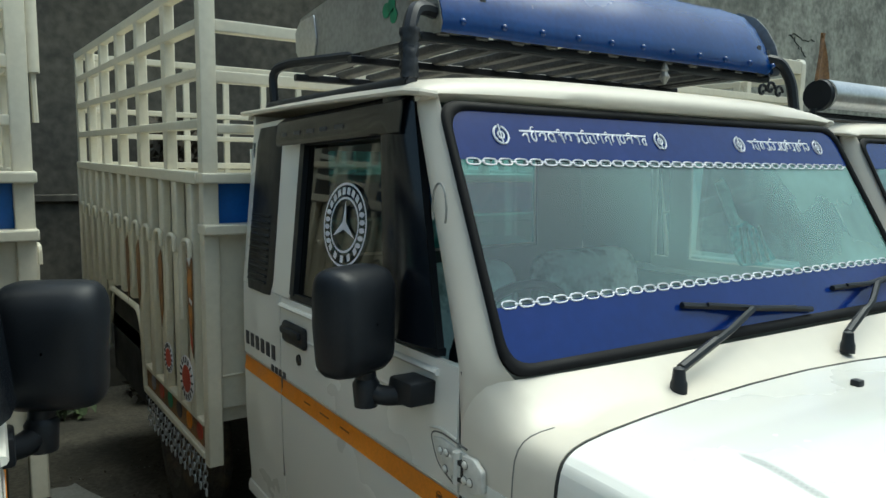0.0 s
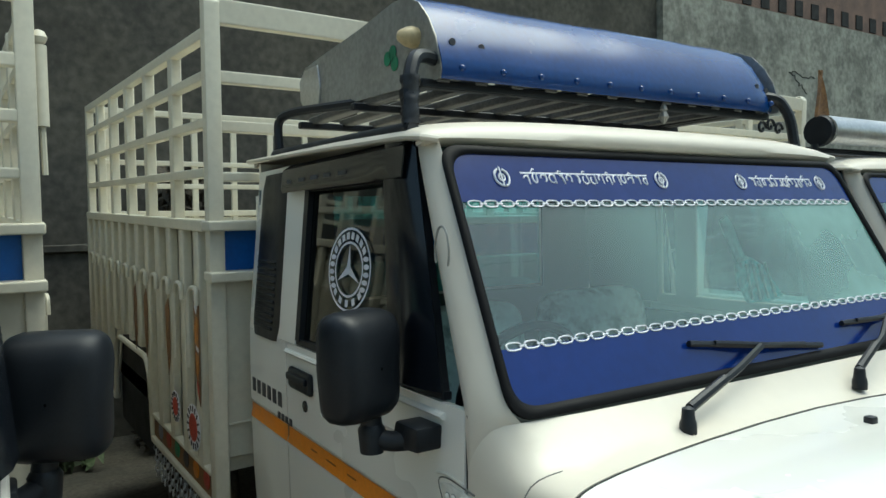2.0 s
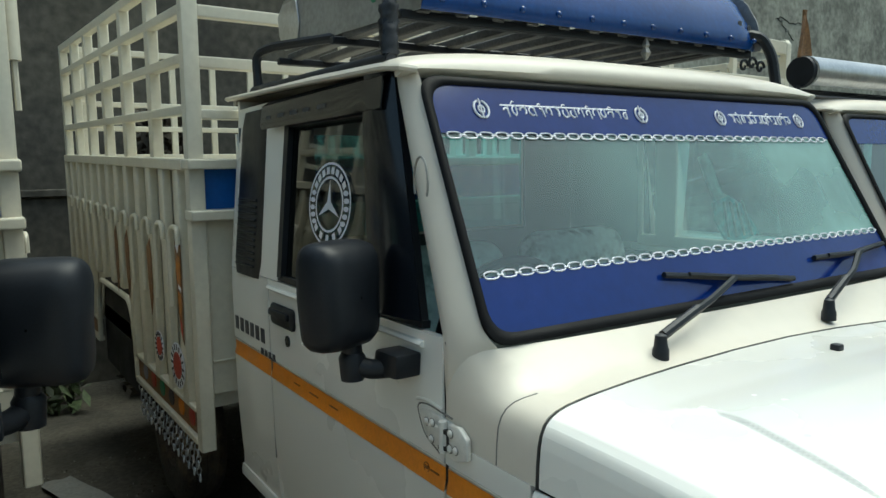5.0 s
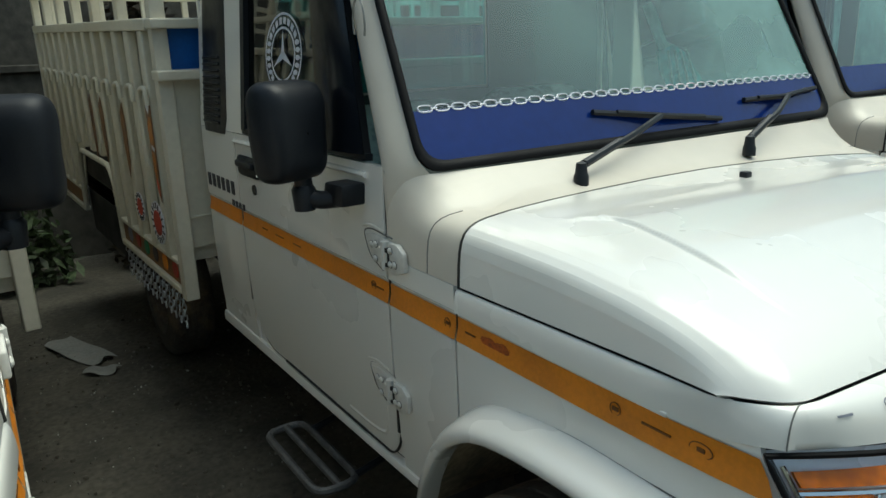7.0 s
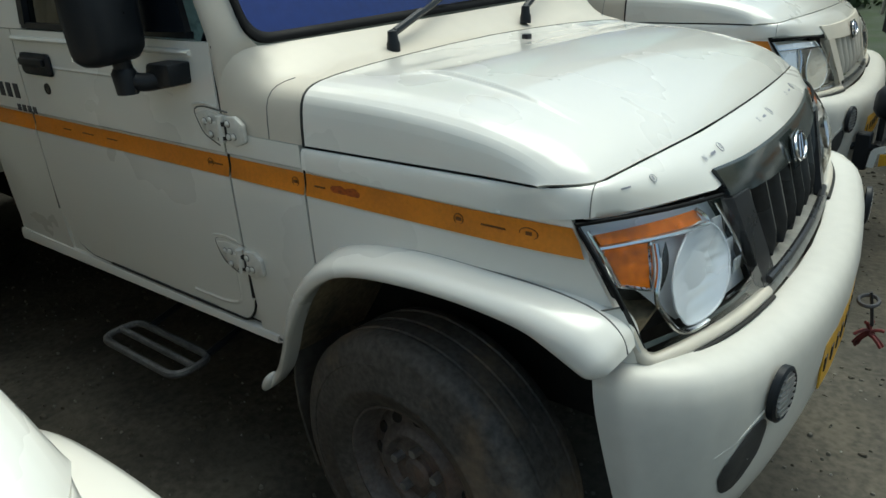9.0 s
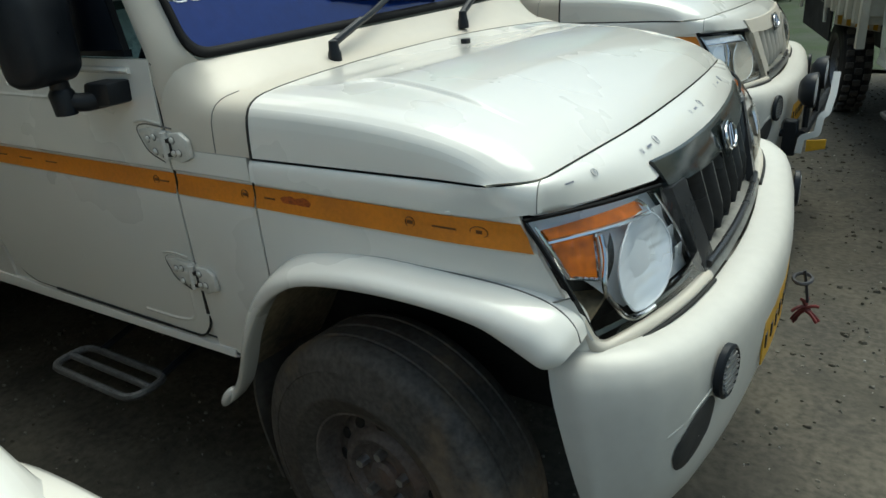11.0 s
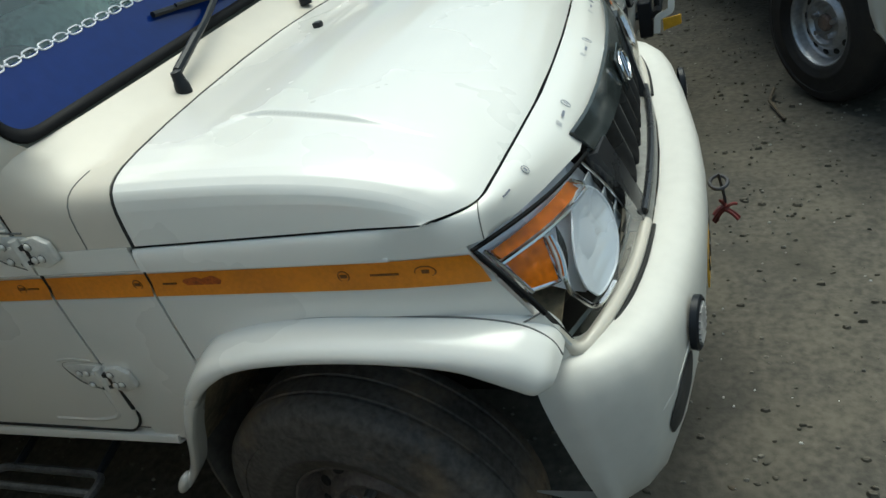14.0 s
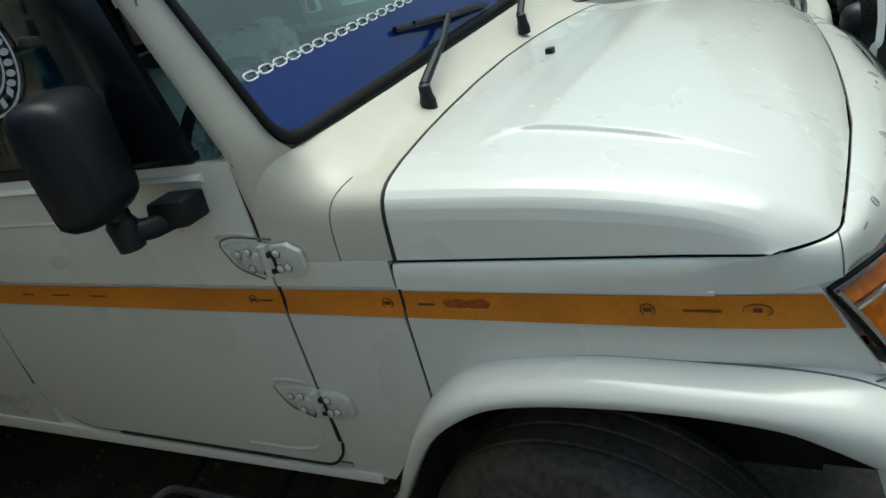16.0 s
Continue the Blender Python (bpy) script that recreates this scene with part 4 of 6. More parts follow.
    outside = [(f.center.copy(), f.normal.copy()) for f in bumper.data.polygons if f.center.x > 0.45 and f.normal.x > 0.1]
    for s in (-1, 1):
        c = Vector((0.652, s * 0.572, 0.742))
        rot = Matrix.Rotation(s * radians(9), 4, "Z")
        o = part("fog_reflector", lathe([(0.0, 0.055), (0.012, 0.056), (0.016, 0.05), (0.012, 0.047)], (0, 0, 0), "x", 24), BLACK, bumper, "round grey bumper reflector")
        o.matrix_basis = Matrix.Translation(c) @ rot @ Matrix.Diagonal((1, 0.82, 1.0, 1))
        part("reflector_face", lathe([(0.011, 0.047), (0.015, 0.03), (0.016, 0.0)], (0, 0, 0), "x", 24), GREYMETAL, o)
        for k in range(7):
            w = 0.04 * math.sqrt(1 - ((k - 3) / 3.6) ** 2)
            part("reflector_rib", box(0.014, 0.018, -w, w, 0.012 * (k - 3) - 0.002, 0.012 * (k - 3) + 0.002), STEEL, o)
        leaf = [(0.046, 0.072), (0.066, 0.05), (0.06, 0.0), (0.02, -0.05), (-0.016, -0.068), (-0.046, -0.062), (-0.064, -0.03), (-0.05, 0.02), (0.0, 0.06)]
        leaf = rounded([(0.0, -s * (1.12 * a - 0.012), b) for a, b in leaf], 0.03, 4, True)

        def on_bumper(y, z, lift):
            at = Vector((0.64, s * 0.648 + y, 0.636 + z))
            near = sorted(outside, key=lambda f: (f[0] - at).length_squared)[:4]
            w = [1.0 / ((c - at).length_squared + 1e-5) for c, _ in near]
            n = sum((m * k for (_, m), k in zip(near, w)), Vector()).normalized()
            drop = sum((at - c).dot(n) * k for (c, _), k in zip(near, w)) / sum(w)
            return tuple(at - n * (drop - lift))

        part("bumper_vent", sheet([[on_bumper(e[1] * f, e[2] * f, 0.0065 - 0.004 * f ** 6) for e in leaf] for f in (0.02, 0.3, 0.5, 0.7, 0.85, 0.94, 1.0)], closed=True), VENTBLACK, bumper, "black leaf-shaped bumper vent")
        part("bumper_crease", tube([on_bumper(s * (-0.045 + 0.15 * k), 0.086 - 0.05 * k, 0.0006 - 0.0015 * k) for k in span(0, 1, 9)], 0.0022, 6), BUMPERWHITE, bumper)
    bx = lambda y: lerp([(0, 0.694), (0.16, 0.69), (0.32, 0.678), (0.47, 0.664)], abs(y)) - 0.001  # noqa: E731
    plate = part("number_plate", sheet([[(bx(y), y, z) for z in (0.585, 0.64, 0.692)] for y in span(-0.27, 0.27, 13)], 0.004), YELLOW, bumper, "yellow number plate")
    for i in range(9):
        y = -0.24 + 0.06 * i
        part("plate_bar", box(bx(y) - 0.002, bx(y) + 0.002, y - 0.015, y + 0.011, 0.622, 0.655), DARKINK, plate)
    part("wheel_axle", tube([(0, -0.62, 0.35), (0, 0.62, 0.35)], 0.05, 10), DARK, truck)
    part("chassis", box(-4.2, 0.45, -0.42, 0.42, 0.42, 0.58), DARK, truck)
    part("engine_bay", box(-0.45, 0.35, -0.52, 0.52, 0.5, 1.1), DARK, truck)
    part("cab_floor", box(-1.86, -0.45, -0.77, 0.77, 0.575, 0.61), DARK, truck)


def cabin(truck):
    """Windscreen, roof, back wall and what stands inside."""
    zb, zt = 1.322, 1.838
    loop = rounded([(ws_x(zb) + 0.002, -0.762, zb), (ws_x(zb) + 0.002, 0.762, zb), (ws_x(zt) + 0.002, 0.732, zt), (ws_x(zt) + 0.002, -0.732, zt)], 0.06, 7, True)
    rows = []
    cen = Vector((ws_x(1.58), 0, 1.58))
    for k, out in ((-0.006, 0.0), (-0.004, 0.007), (0.003, 0.0105), (0.010, 0.0095), (0.0155, 0.004), (0.017, -0.006)):
        row = []
        for p in loop:
            d = p - cen
            sc = Vector((0, d.y * (1 - k / 0.75), d.z * (1 - k / 0.27)))
            row.append((ws_x(cen.z + sc.z) + 0.002 + out, sc.y, cen.z + sc.z))
        rows.append(row)
    seal = part("windscreen_seal", sheet(rows, closed=True), RUBBER, truck, "thick black rubber windscreen seal", 50)
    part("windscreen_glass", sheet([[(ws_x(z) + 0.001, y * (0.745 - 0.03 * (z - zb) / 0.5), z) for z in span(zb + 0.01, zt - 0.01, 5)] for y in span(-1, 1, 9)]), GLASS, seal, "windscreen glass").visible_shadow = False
    # roof
    rows = []
    for v in span(-1, 1, 33):
        y = 0.765 * math.sin(v * math.pi / 2)
        q = abs(y) / 0.765
        row = []
        for x, zc, ze in ((-0.735, 1.843, 1.84), (-0.712, 1.848, 1.845), (-0.700, 1.862, 1.852), (-0.706, 1.880, 1.86), (-0.73, 1.898, 1.866), (-0.78, 1.915, 1.869), (-0.9, 1.932, 1.872), (-1.2, 1.945, 1.884), (-1.6, 1.95, 1.894), (-1.84, 1.944, 1.9), (-1.885, 1.93, 1.9), (-1.895, 1.9, 1.88)):
            row.append((x - 0.02 * q * q * (x > -0.75), y, ze + (zc - ze) * (1 - q ** 3.5) ** 0.5))
        rows.append(row)
    part("roof", sheet(rows, 0.01), PILLAR, truck, "cream-white cab roof", 60)
    part("roof_lining", sheet([[(x, y, 1.85) for x in span(-1.86, -0.76, 4)] for y in span(-0.73, 0.73, 4)], 0.006), TRIM, truck)
    # back wall round the rear window
    back = part("cab_back", box(-1.885, -1.865, -0.79, 0.79, 0.6, 1.40), PAINT, truck)
    part("back_header", box(-1.885, -1.865, -0.75, 0.75, 1.78, 1.89), PAINT, back)
    for a, b in ((-0.765, -0.49), (0.49, 0.765)):
        part("back_post", box(-1.885, -1.865, a, b, 1.40, 1.78), PAINT, back)
    part("rear_pane", box(-1.877, -1.873, -0.49, 0.49, 1.40, 1.78), REARGLASS, back, "rear window glass").visible_shadow = False
    for a, b in ((-0.76, -0.49), (0.49, 0.76)):
        part("post_trim", box(-1.862, -1.85, a, b, 1.39, 1.80), TRIM, back)
    part("inner_back", box(-1.862, -1.85, -0.76, 0.76, 0.62, 1.39), TRIM, truck)
    part("dashboard", prism([(-0.46, 1.30), (-0.62, 1.31), (-0.76, 1.26), (-0.78, 1.1), (-0.70, 0.7), (-0.48, 0.65)], "y", -0.74, 0.74, 0.02, 2), TRIM, truck, "dull grey dashboard")
    bm = bmesh.new()
    for y0, y1, dx in ((-0.50, 0.20, 0.0), (0.24, 0.74, 0.12)):
        own = box(-1.72 + dx, -1.52 + dx, y0, y1, 0.95, 1.375 + dx * 0.1, 0.09, 4)
        bmesh.ops.transform(own, matrix=Matrix.Translation((-1.6, 0, 1)) @ Matrix.Rotation(radians(-10), 4, "Y") @ Matrix.Translation((1.6, 0, -1)), verts=own.verts)
        bm = merge(bm, own)
        bm = box(-1.6, -1.02, y0, y1, 0.84, 1.02, 0.05, 3, bm)
    part("seat", bm, CLOTH, truck, "bench seat under patterned cloth")
    tw = part("window_trim", box(-1.34, -1.24, 0.735, 0.75, 1.33, 1.82, 0.004, 1), PILLAR, truck, "pale inner window trim")
    part("trim_sill", box(-1.42, -0.70, 0.735, 0.75, 1.325, 1.372, 0.004, 1), PILLAR, tw)
    part("trim_post", box(-1.43, -1.405, 0.735, 0.75, 1.33, 1.82, 0.004, 1), PILLAR, tw)
    part("steering_wheel", tube([(-0.90 + 0.11 * math.sin(a) * 0.5, -0.38 + 0.19 * math.cos(a), 1.24 + 0.17 * math.sin(a)) for a in span(0, 2 * math.pi * 27 / 28, 28)], 0.014, 8, True), BLACK, truck, "black steering wheel")
    # wipers
    for y, ends in ((-0.405, ((0.155, 1.400), (0.36, 1.373), (0.62, 1.350))), (0.210, ((0.135, 1.390), (0.32, 1.388), (0.51, 1.402)))):
        (ya, za), (yj, zj), (yb, zb2) = ends
        w = part("wiper", tube(rounded([(-0.352, y, 1.285), (-0.36, y + 0.02, 1.30), (-0.395, y + yj * 0.62, (1.30 + zj) / 2 + 0.012), (ws_x(zj) + 0.034, y + yj, zj + 0.004)], 0.02), 0.008, 6), BLACK, truck, "black windscreen wiper")
        part("wiper_boot", lathe([(0, 0.017), (0.02, 0.017), (0.028, 0.014), (0.05, 0.012), (0.055, 0.0)], (-0.348, y, 1.258), "z", 14), BLACK, w)
        part("wiper_arm_sleeve", tube([(-0.36, y + 0.02, 1.302), (-0.385, y + yj * 0.45, 1.30 + (zj - 1.30) * 0.5)], 0.0105, 8), BLACK, w)
        lerp3 = lambda q: lerp([(0, za), (0.5, zj), (1, zb2)], q)  # noqa: E731
        part("wiper_blade", tube([(ws_x(lerp3(q)) + 0.0125, y + ya + (yb - ya) * q, lerp3(q)) for q in span(0, 1, 7)], 0.0075, 6), BLACK, w)
        part("wiper_bridge", tube([(ws_x(lerp3(0.5 + 0.17 * k)) + 0.032 - 0.007 * abs(k), y + ya + (yb - ya) * (0.5 + 0.17 * k), lerp3(0.5 + 0.17 * k) + 0.004) for k in (-2, -1, 0, 1, 2)], 0.006, 6), BLACK, w)


def stripe(truck, s):
    """Orange tape along the side with small dark prints."""
    bm = bmesh.new()
    for a, b in ((-1.872, -1.508), (-1.502, -0.530), (-0.522, -0.272), (-0.266, 0.354)):
        n = max(3, int((b - a) / 0.06))
        rows = []
        for x in span(a, b, n):
            dz = 0.0
            top_z = 1.070 + dz
            sh = 0.026 * (x - a) / (b - a) if b > 0.3 else 0.0
            rows.append([(x + sh * f, s * ((skin(x, zz) if x > -0.268 else side_y(zz)) + 0.0035), zz) for f, zz in ((1, 1.022 + dz), (0.5, 1.047 + dz), (0, top_z))])
        bm = sheet(rows, 0.0, bm=bm)
    t = part("stripe", bm, ORANGE, truck, "orange reflective tape stripe")
    for x, w in ((0.134, 0), (0.207, 0.05), (0.277, 1), (-0.225, 0.03), (-0.30, 0), (-0.60, 0), (-0.57, 0.03), (-1.05, 0.05), (-1.18, 0.06), (-0.152, 2), (-1.3, 0.04)):
        y = s * (skin(x, 1.047) + 0.0048)
        z = 1.047
        if w == 0 or w == 1:
            ax = 0.010 if w == 0 else 0.018
            o = part("tape_mark", tube([(x + ax * math.cos(a), y, z + 0.010 * math.sin(a)) for a in span(0, 2 * math.pi * 15 / 16, 16)], 0.0009, 5, True), TAPEINK, t)
            part("tape_mark_bar", box(x - 0.006, x + 0.006, y - 0.0008, y + 0.0008, z - 0.003, z + 0.003), TAPEINK, o)
        elif w == 2:
            blot = lambda c, a, b: [[(x + c + f * a * math.cos(e) * (1 + 0.12 * math.sin(3 * e)), y, z + f * b * math.sin(e) * (1 + 0.1 * math.cos(5 * e))) for e in span(0, 2 * math.pi * 23 / 24, 24)] for f in (0.02, 1.0)]  # noqa: E731
            tp = part("tape_print", sheet(blot(-0.016, 0.024, 0.0115), closed=True), SMUDGE, t)
            part("tape_print_half", sheet(blot(0.022, 0.02, 0.0125), closed=True), SMUDGE, tp)
        else:
            part("tape_text_bar", box(x - w / 2, x + w / 2, y - 0.001, y + 0.001, z - 0.002, z + 0.001), TAPEINK, t)


def bar_text(parent, x0, x1, y, z0, z1, s, mat, name="lettering_bar", n=6):
    """A word set as plain bars on the side."""
    w = (x1 - x0) / n
    for i in range(n):
        a = x0 + w * i + w * 0.2
        part(name, box(a, a + w * 0.6, y - 0.0012, y + 0.0012, z0, z1), mat, parent)


def cargo(truck, s_dress):
    """High-sided cargo body; s_dress is the side that carries hooks, pictures and chains."""
    bed = part("cargo_bed", box(-2.5, 0.0, -0.88, 0.88, 0.80, 0.88), CREAM, truck, "cream steel cargo body with open railings")
    bed.matrix_basis = pose(-2.07, 0, 0, 0, 2.0, 0) @ pose(0, 0, 0, 0, 0, 3.0)
    L = -2.45
    W = 0.925

    def bar(x0, x1, y0, y1, z0, z1, name="rail", mat=CREAM, r=0.006):
        return part(name, box(x0, x1, y0, y1, z0, z1, r, 2), mat, bed, sharp=20)

    # headboard
    for y in (-W, W - 0.055):
        bm = prism([(0.0, 0.655), (0.05, 0.655), (0.05, 2.44), (0.03, 2.47), (0.0, 2.47)], "y", y, y + 0.055, 0.006, 2)
        part("corner_post", bm, CREAM, bed, sharp=20)
    for a, b in ((2.37, 2.455), (2.172, 2.214), (2.006, 2.046), (1.836, 1.87)):
        bar(0.004, 0.046, -W + 0.05, W - 0.05, a, b)
    for y in (-0.31, 0.31):
        bar(0.008, 0.04, y - 0.022, y + 0.022, 1.68, 2.38, "headboard_post")
    bar(-0.004, 0.075, -W - 0.008, W + 0.008, 1.667, 1.702, "ledge")
    part("blue_panel", box(0.0, 0.016, -W + 0.05, W - 0.05, 1.525, 1.668), PANELBLUE, bed, "bright blue painted panel")
    bar(-0.004, 0.085, -W - 0.006, W + 0.006, 1.492, 1.527, "ledge")
    bar(0.0, 0.03, -W + 0.05, W - 0.05, 0.98, 1.495, "headboard_panel")
    bar(0.002, 0.026, -W + 0.05, W - 0.05, 0.855, 0.98, "headboard_panel")
    part("weld_seam", tube([(0.032, -W + 0.06 + 0.17 * k, 0.98 + 0.004 * (k % 3)) for k in range(11)], 0.005, 6), CREAM, bed)
    # sides
    posts = [-0.43, -0.87, -1.28, -1.68, -2.07, L]
    for s in (-1, 1):
        y0, y1 = s * W, s * (W - 0.04)
        for z, h in ((2.318, 0.04), (2.18, 0.034), (2.02, 0.034), (1.85, 0.034)):
            bar(L, 0.0, y0, y1, z, z + h, "side_rail")
        bar(L, 0.0, s * (W + 0.012), y1, 1.662, 1.704, "ledge")
        for x in posts:
            bar(x - 0.028, x + 0.028, s * (W - 0.003), s * (W - 0.045), 1.70, 2.36, "side_post")
        # sheet between ribs, cut up over the rear wheel
        rows = []
        for x in span(L, 0.0, 50):
            zlo = 0.67 + 0.32 * (1 / (1 + math.exp((x + 0.93) / 0.03))) * (1 / (1 + math.exp((-1.72 - x) / 0.03)))
            rows.append([(x, s * (W - 0.032), z) for z in (zlo + 0.13, 1.2, 1.665)])
        part("side_sheet", sheet(rows, 0.006), CREAM, bed)
        for i in range(13):
            x = -0.10 - 0.196 * i
            zb = 0.80 + (0.28 if -1.74 < x < -0.93 else 0)
            bar(x - 0.031, x + 0.031, s * (W - 0.03), s * (W + 0.006), zb, 1.664, "side_rib", CREAM, 0.008)
        # skirt with painted band
        for x0, x1 in ((-0.90, 0.0), (L, -1.75)):
            bar(x0, x1, s * (W - 0.03), s * (W + 0.004), 0.795, 0.815, "skirt_rail")
            bar(x0, x1, s * (W - 0.03), s * (W + 0.004), 0.672, 0.70, "skirt_rail")
            part("skirt_band", box(x0 + 0.01, x1 - 0.01, s * (W - 0.024), s * (W - 0.012), 0.70, 0.797), BROWNINK, bed, "dark painted skirt band")
        part("wheel_house", box(-1.80, -0.86, s * (W - 0.06), s * (W - 0.045), 0.55, 1.10), DARK, bed)
        part("arch_rail", tube(rounded([(-0.90, s * (W - 0.01), 0.69), (-0.93, s * (W - 0.01), 0.95), (-1.0, s * (W - 0.01), 1.04), (-1.66, s * (W - 0.01), 1.04), (-1.73, s * (W - 0.01), 0.95), (-1.76, s * (W - 0.01), 0.69)], 0.06), 0.014, 8), CREAM, bed)
        # hooks
        for i in range(12):
            x = -0.115 - 0.196 * i
            y = s * (W + 0.016)
            part("rope_hook", tube(rounded([(x - 0.05, y, 1.16), (x - 0.05, y, 1.455), (x + 0.05, y, 1.462), (x + 0.05, y, 1.40)], 0.05, 4), 0.009, 7), CREAM, bed, "bent rod rope hook")
    # tailboard
    for x in (L,):
        for z, h in ((2.318, 0.04), (2.0, 0.034), (1.85, 0.034), (1.665, 0.04)):
            bar(x, x + 0.035, -W + 0.04, W - 0.04, z, z + h, "tail_rail")
        for y in span(-0.8, 0.8, 7):
            bar(x + 0.002, x + 0.03, y - 0.02, y + 0.02, 0.85, 2.34, "tail_post")
        bar(x, x + 0.02, -W + 0.04, W - 0.04, 0.85, 1.66, "tail_panel")
    # pictures, stickers, skirt dabs and chain fringe on the dressed side
    s = s_dress
    y = s * (W + 0.008)
    pic = part("painted_picture", prism([(-0.062, 1.42), (-0.10, 1.455), (-0.13, 1.40), (-0.128, 1.28), (-0.122, 1.18), (-0.10, 1.08), (-0.072, 1.03), (-0.066, 1.15), (-0.064, 1.28)], "y", y, y + s * 0.002), BROWNINK, bed, "brown, orange and white painted picture")
    for mat, pts in (
        (WHITEINK, [(-0.068, 1.41), (-0.098, 1.435), (-0.118, 1.39), (-0.095, 1.365)]),
        (PICTURE, [(-0.07, 1.345), (-0.10, 1.36), (-0.122, 1.31), (-0.112, 1.255), (-0.078, 1.245)]),
        (PICTURE, [(-0.076, 1.215), (-0.112, 1.225), (-0.11, 1.15), (-0.085, 1.12)]),
        (WHITEINK, [(-0.072, 1.24), (-0.105, 1.25), (-0.102, 1.235), (-0.074, 1.226)]),
        (REDINK, [(-0.082, 1.105), (-0.10, 1.12), (-0.098, 1.085), (-0.078, 1.05)]),
    ):
        part("picture_patch", prism(pts, "y", y + s * 0.002, y + s * 0.0035), mat, pic)
    for x in (-0.49, -0.88, -1.1):
        part("painted_mark", prism([(x, 1.38), (x - 0.05, 1.34), (x - 0.045, 1.2), (x - 0.02, 1.06), (x + 0.012, 1.14), (x + 0.016, 1.3)], "y", y, y + s * 0.002), BROWNINK, bed)
    for x, z, k in ((-0.17, 0.93, 1.0), (-0.42, 0.95, 0.72)):
        st = part("sticker", lathe([(0, 0.0), (0, 0.088 * k), (s * 0.002, 0.088 * k), (s * 0.002, 0.0)], (x, y, z), "y", 24), WHITEINK, bed, "round white sticker with red centre")
        part("sticker_centre", lathe([(s * 0.002, 0.0), (s * 0.0035, 0.0), (s * 0.0035, 0.052 * k), (s * 0.002, 0.052 * k)], (x, y, z), "y", 20), REDINK, st)
        for i in range(16):
            a = 2 * math.pi * i / 16
            b = box(-0.004, 0.004, y + s * 0.0015, y + s * 0.004, 0.06 * k, 0.082 * k)
            b.transform(Matrix.Translation((x, 0, z)) @ Matrix.Rotation(a, 4, "Y"))
            part("sticker_ray", b, DARKINK, st)
    for i, mat in enumerate((REDINK, ORANGE, DARKINK, GREENINK, REDINK, GREYINK)):
        x = -0.09 - 0.135 * i
        part("skirt_dab", lathe([(0, 0.0), (0, 0.036), (s * 0.003, 0.034), (s * 0.003, 0.0)], (x, s * (W - 0.012), 0.75), "y", 14), mat, bed)
    for i in range(13):
        x = -0.03 - 0.068 * i
        bm = bmesh.new()
        for k in range(6):
            c = Vector((x + 0.007 * math.sin(i * 3 + k * 1.3) + 0.004 * k, s * (W - 0.006), 0.656 - 0.023 * k))
            pts = []
            for a in span(0, 2 * math.pi * 9 / 10, 10):
                u, v = 0.008 * math.cos(a), 0.015 * math.sin(a)
                pts.append(c + (Vector((u, 0, v)) if k % 2 else Vector((0, u, v))))
            bm = tube(pts, 0.0028, 5, True, bm)
        part("fringe_chain", bm, STEEL, bed, "short hanging steel chain")


def base_truck():
    truck = new("pickup_truck")
    front(truck)
    cab_half(truck, -1)
    cab_half(truck, 1)
    cabin(truck)
    stripe(truck, -1)
    stripe(truck, 1)
    cargo(truck, -1)
    for s in (-1, 1):
        wheel(truck, -0.04, s * 0.71, s, -4, RUST)
        wheel(truck, -3.15, s * 0.70, s, 0, RUST)
    return truck


def nose_skew(x, y, k=1.0, z=2.0):
    """The front end stands slightly askew: pushed back and in towards the truck's left."""
    w = k * min(1.0, max(0.0, (x + 0.3) / 0.5)) * (1.0 if k == 1.0 else min(1.0, max(0.0, (z - 0.93) / 0.05)))
    return x - 0.048 * max(0.0, y + 0.35) * w, y - 0.065 * max(0.0, y + 0.3) * w


def nose_sag(x, y, z):
    """The hood sits a little lower towards the truck's left."""
    w = min(1.0, max(0.0, (x + 0.45) / 0.2)) * min(1.0, max(0.0, (z - 1.06) / 0.08))
    return z - 0.0125 * (max(0.0, y + 0.6) / 0.6) ** 1.5 * w


def skew_front(truck, k=1.0):
    skip = {o.name for w in truck.children if w.name.startswith(("tyre", "cargo_bed", "mirror")) for o in [w, *w.children_recursive]}
    done = set()
    for o in truck.children_recursive:
        if o.name in skip or (k < 1.0 and o.name.startswith(("wheel_arch", "flare_tip", "arch_"))):
            continue
        if o.parent.matrix_basis != Matrix.Identity(4) and o.parent != truck:
            continue
        if o.matrix_basis != Matrix.Identity(4):
            t = o.matrix_basis.translation
            x, y = nose_skew(t.x, t.y, k, t.z)
            o.matrix_basis = Matrix.Translation((x - t.x, y - t.y, 0)) @ o.matrix_basis
            continue
        if o.type == "MESH" and o.data.name not in done:
            done.add(o.data.name)
            wiper = o.name.startswith("wiper")
            for v in o.data.vertices:
                if v.co.x > -0.45 and not wiper and k == 1.0:
                    v.co.z = nose_sag(*v.co)
                if v.co.x > -0.3:
                    v.co.x, v.co.y = nose_skew(v.co.x, v.co.y, k, v.co.z)


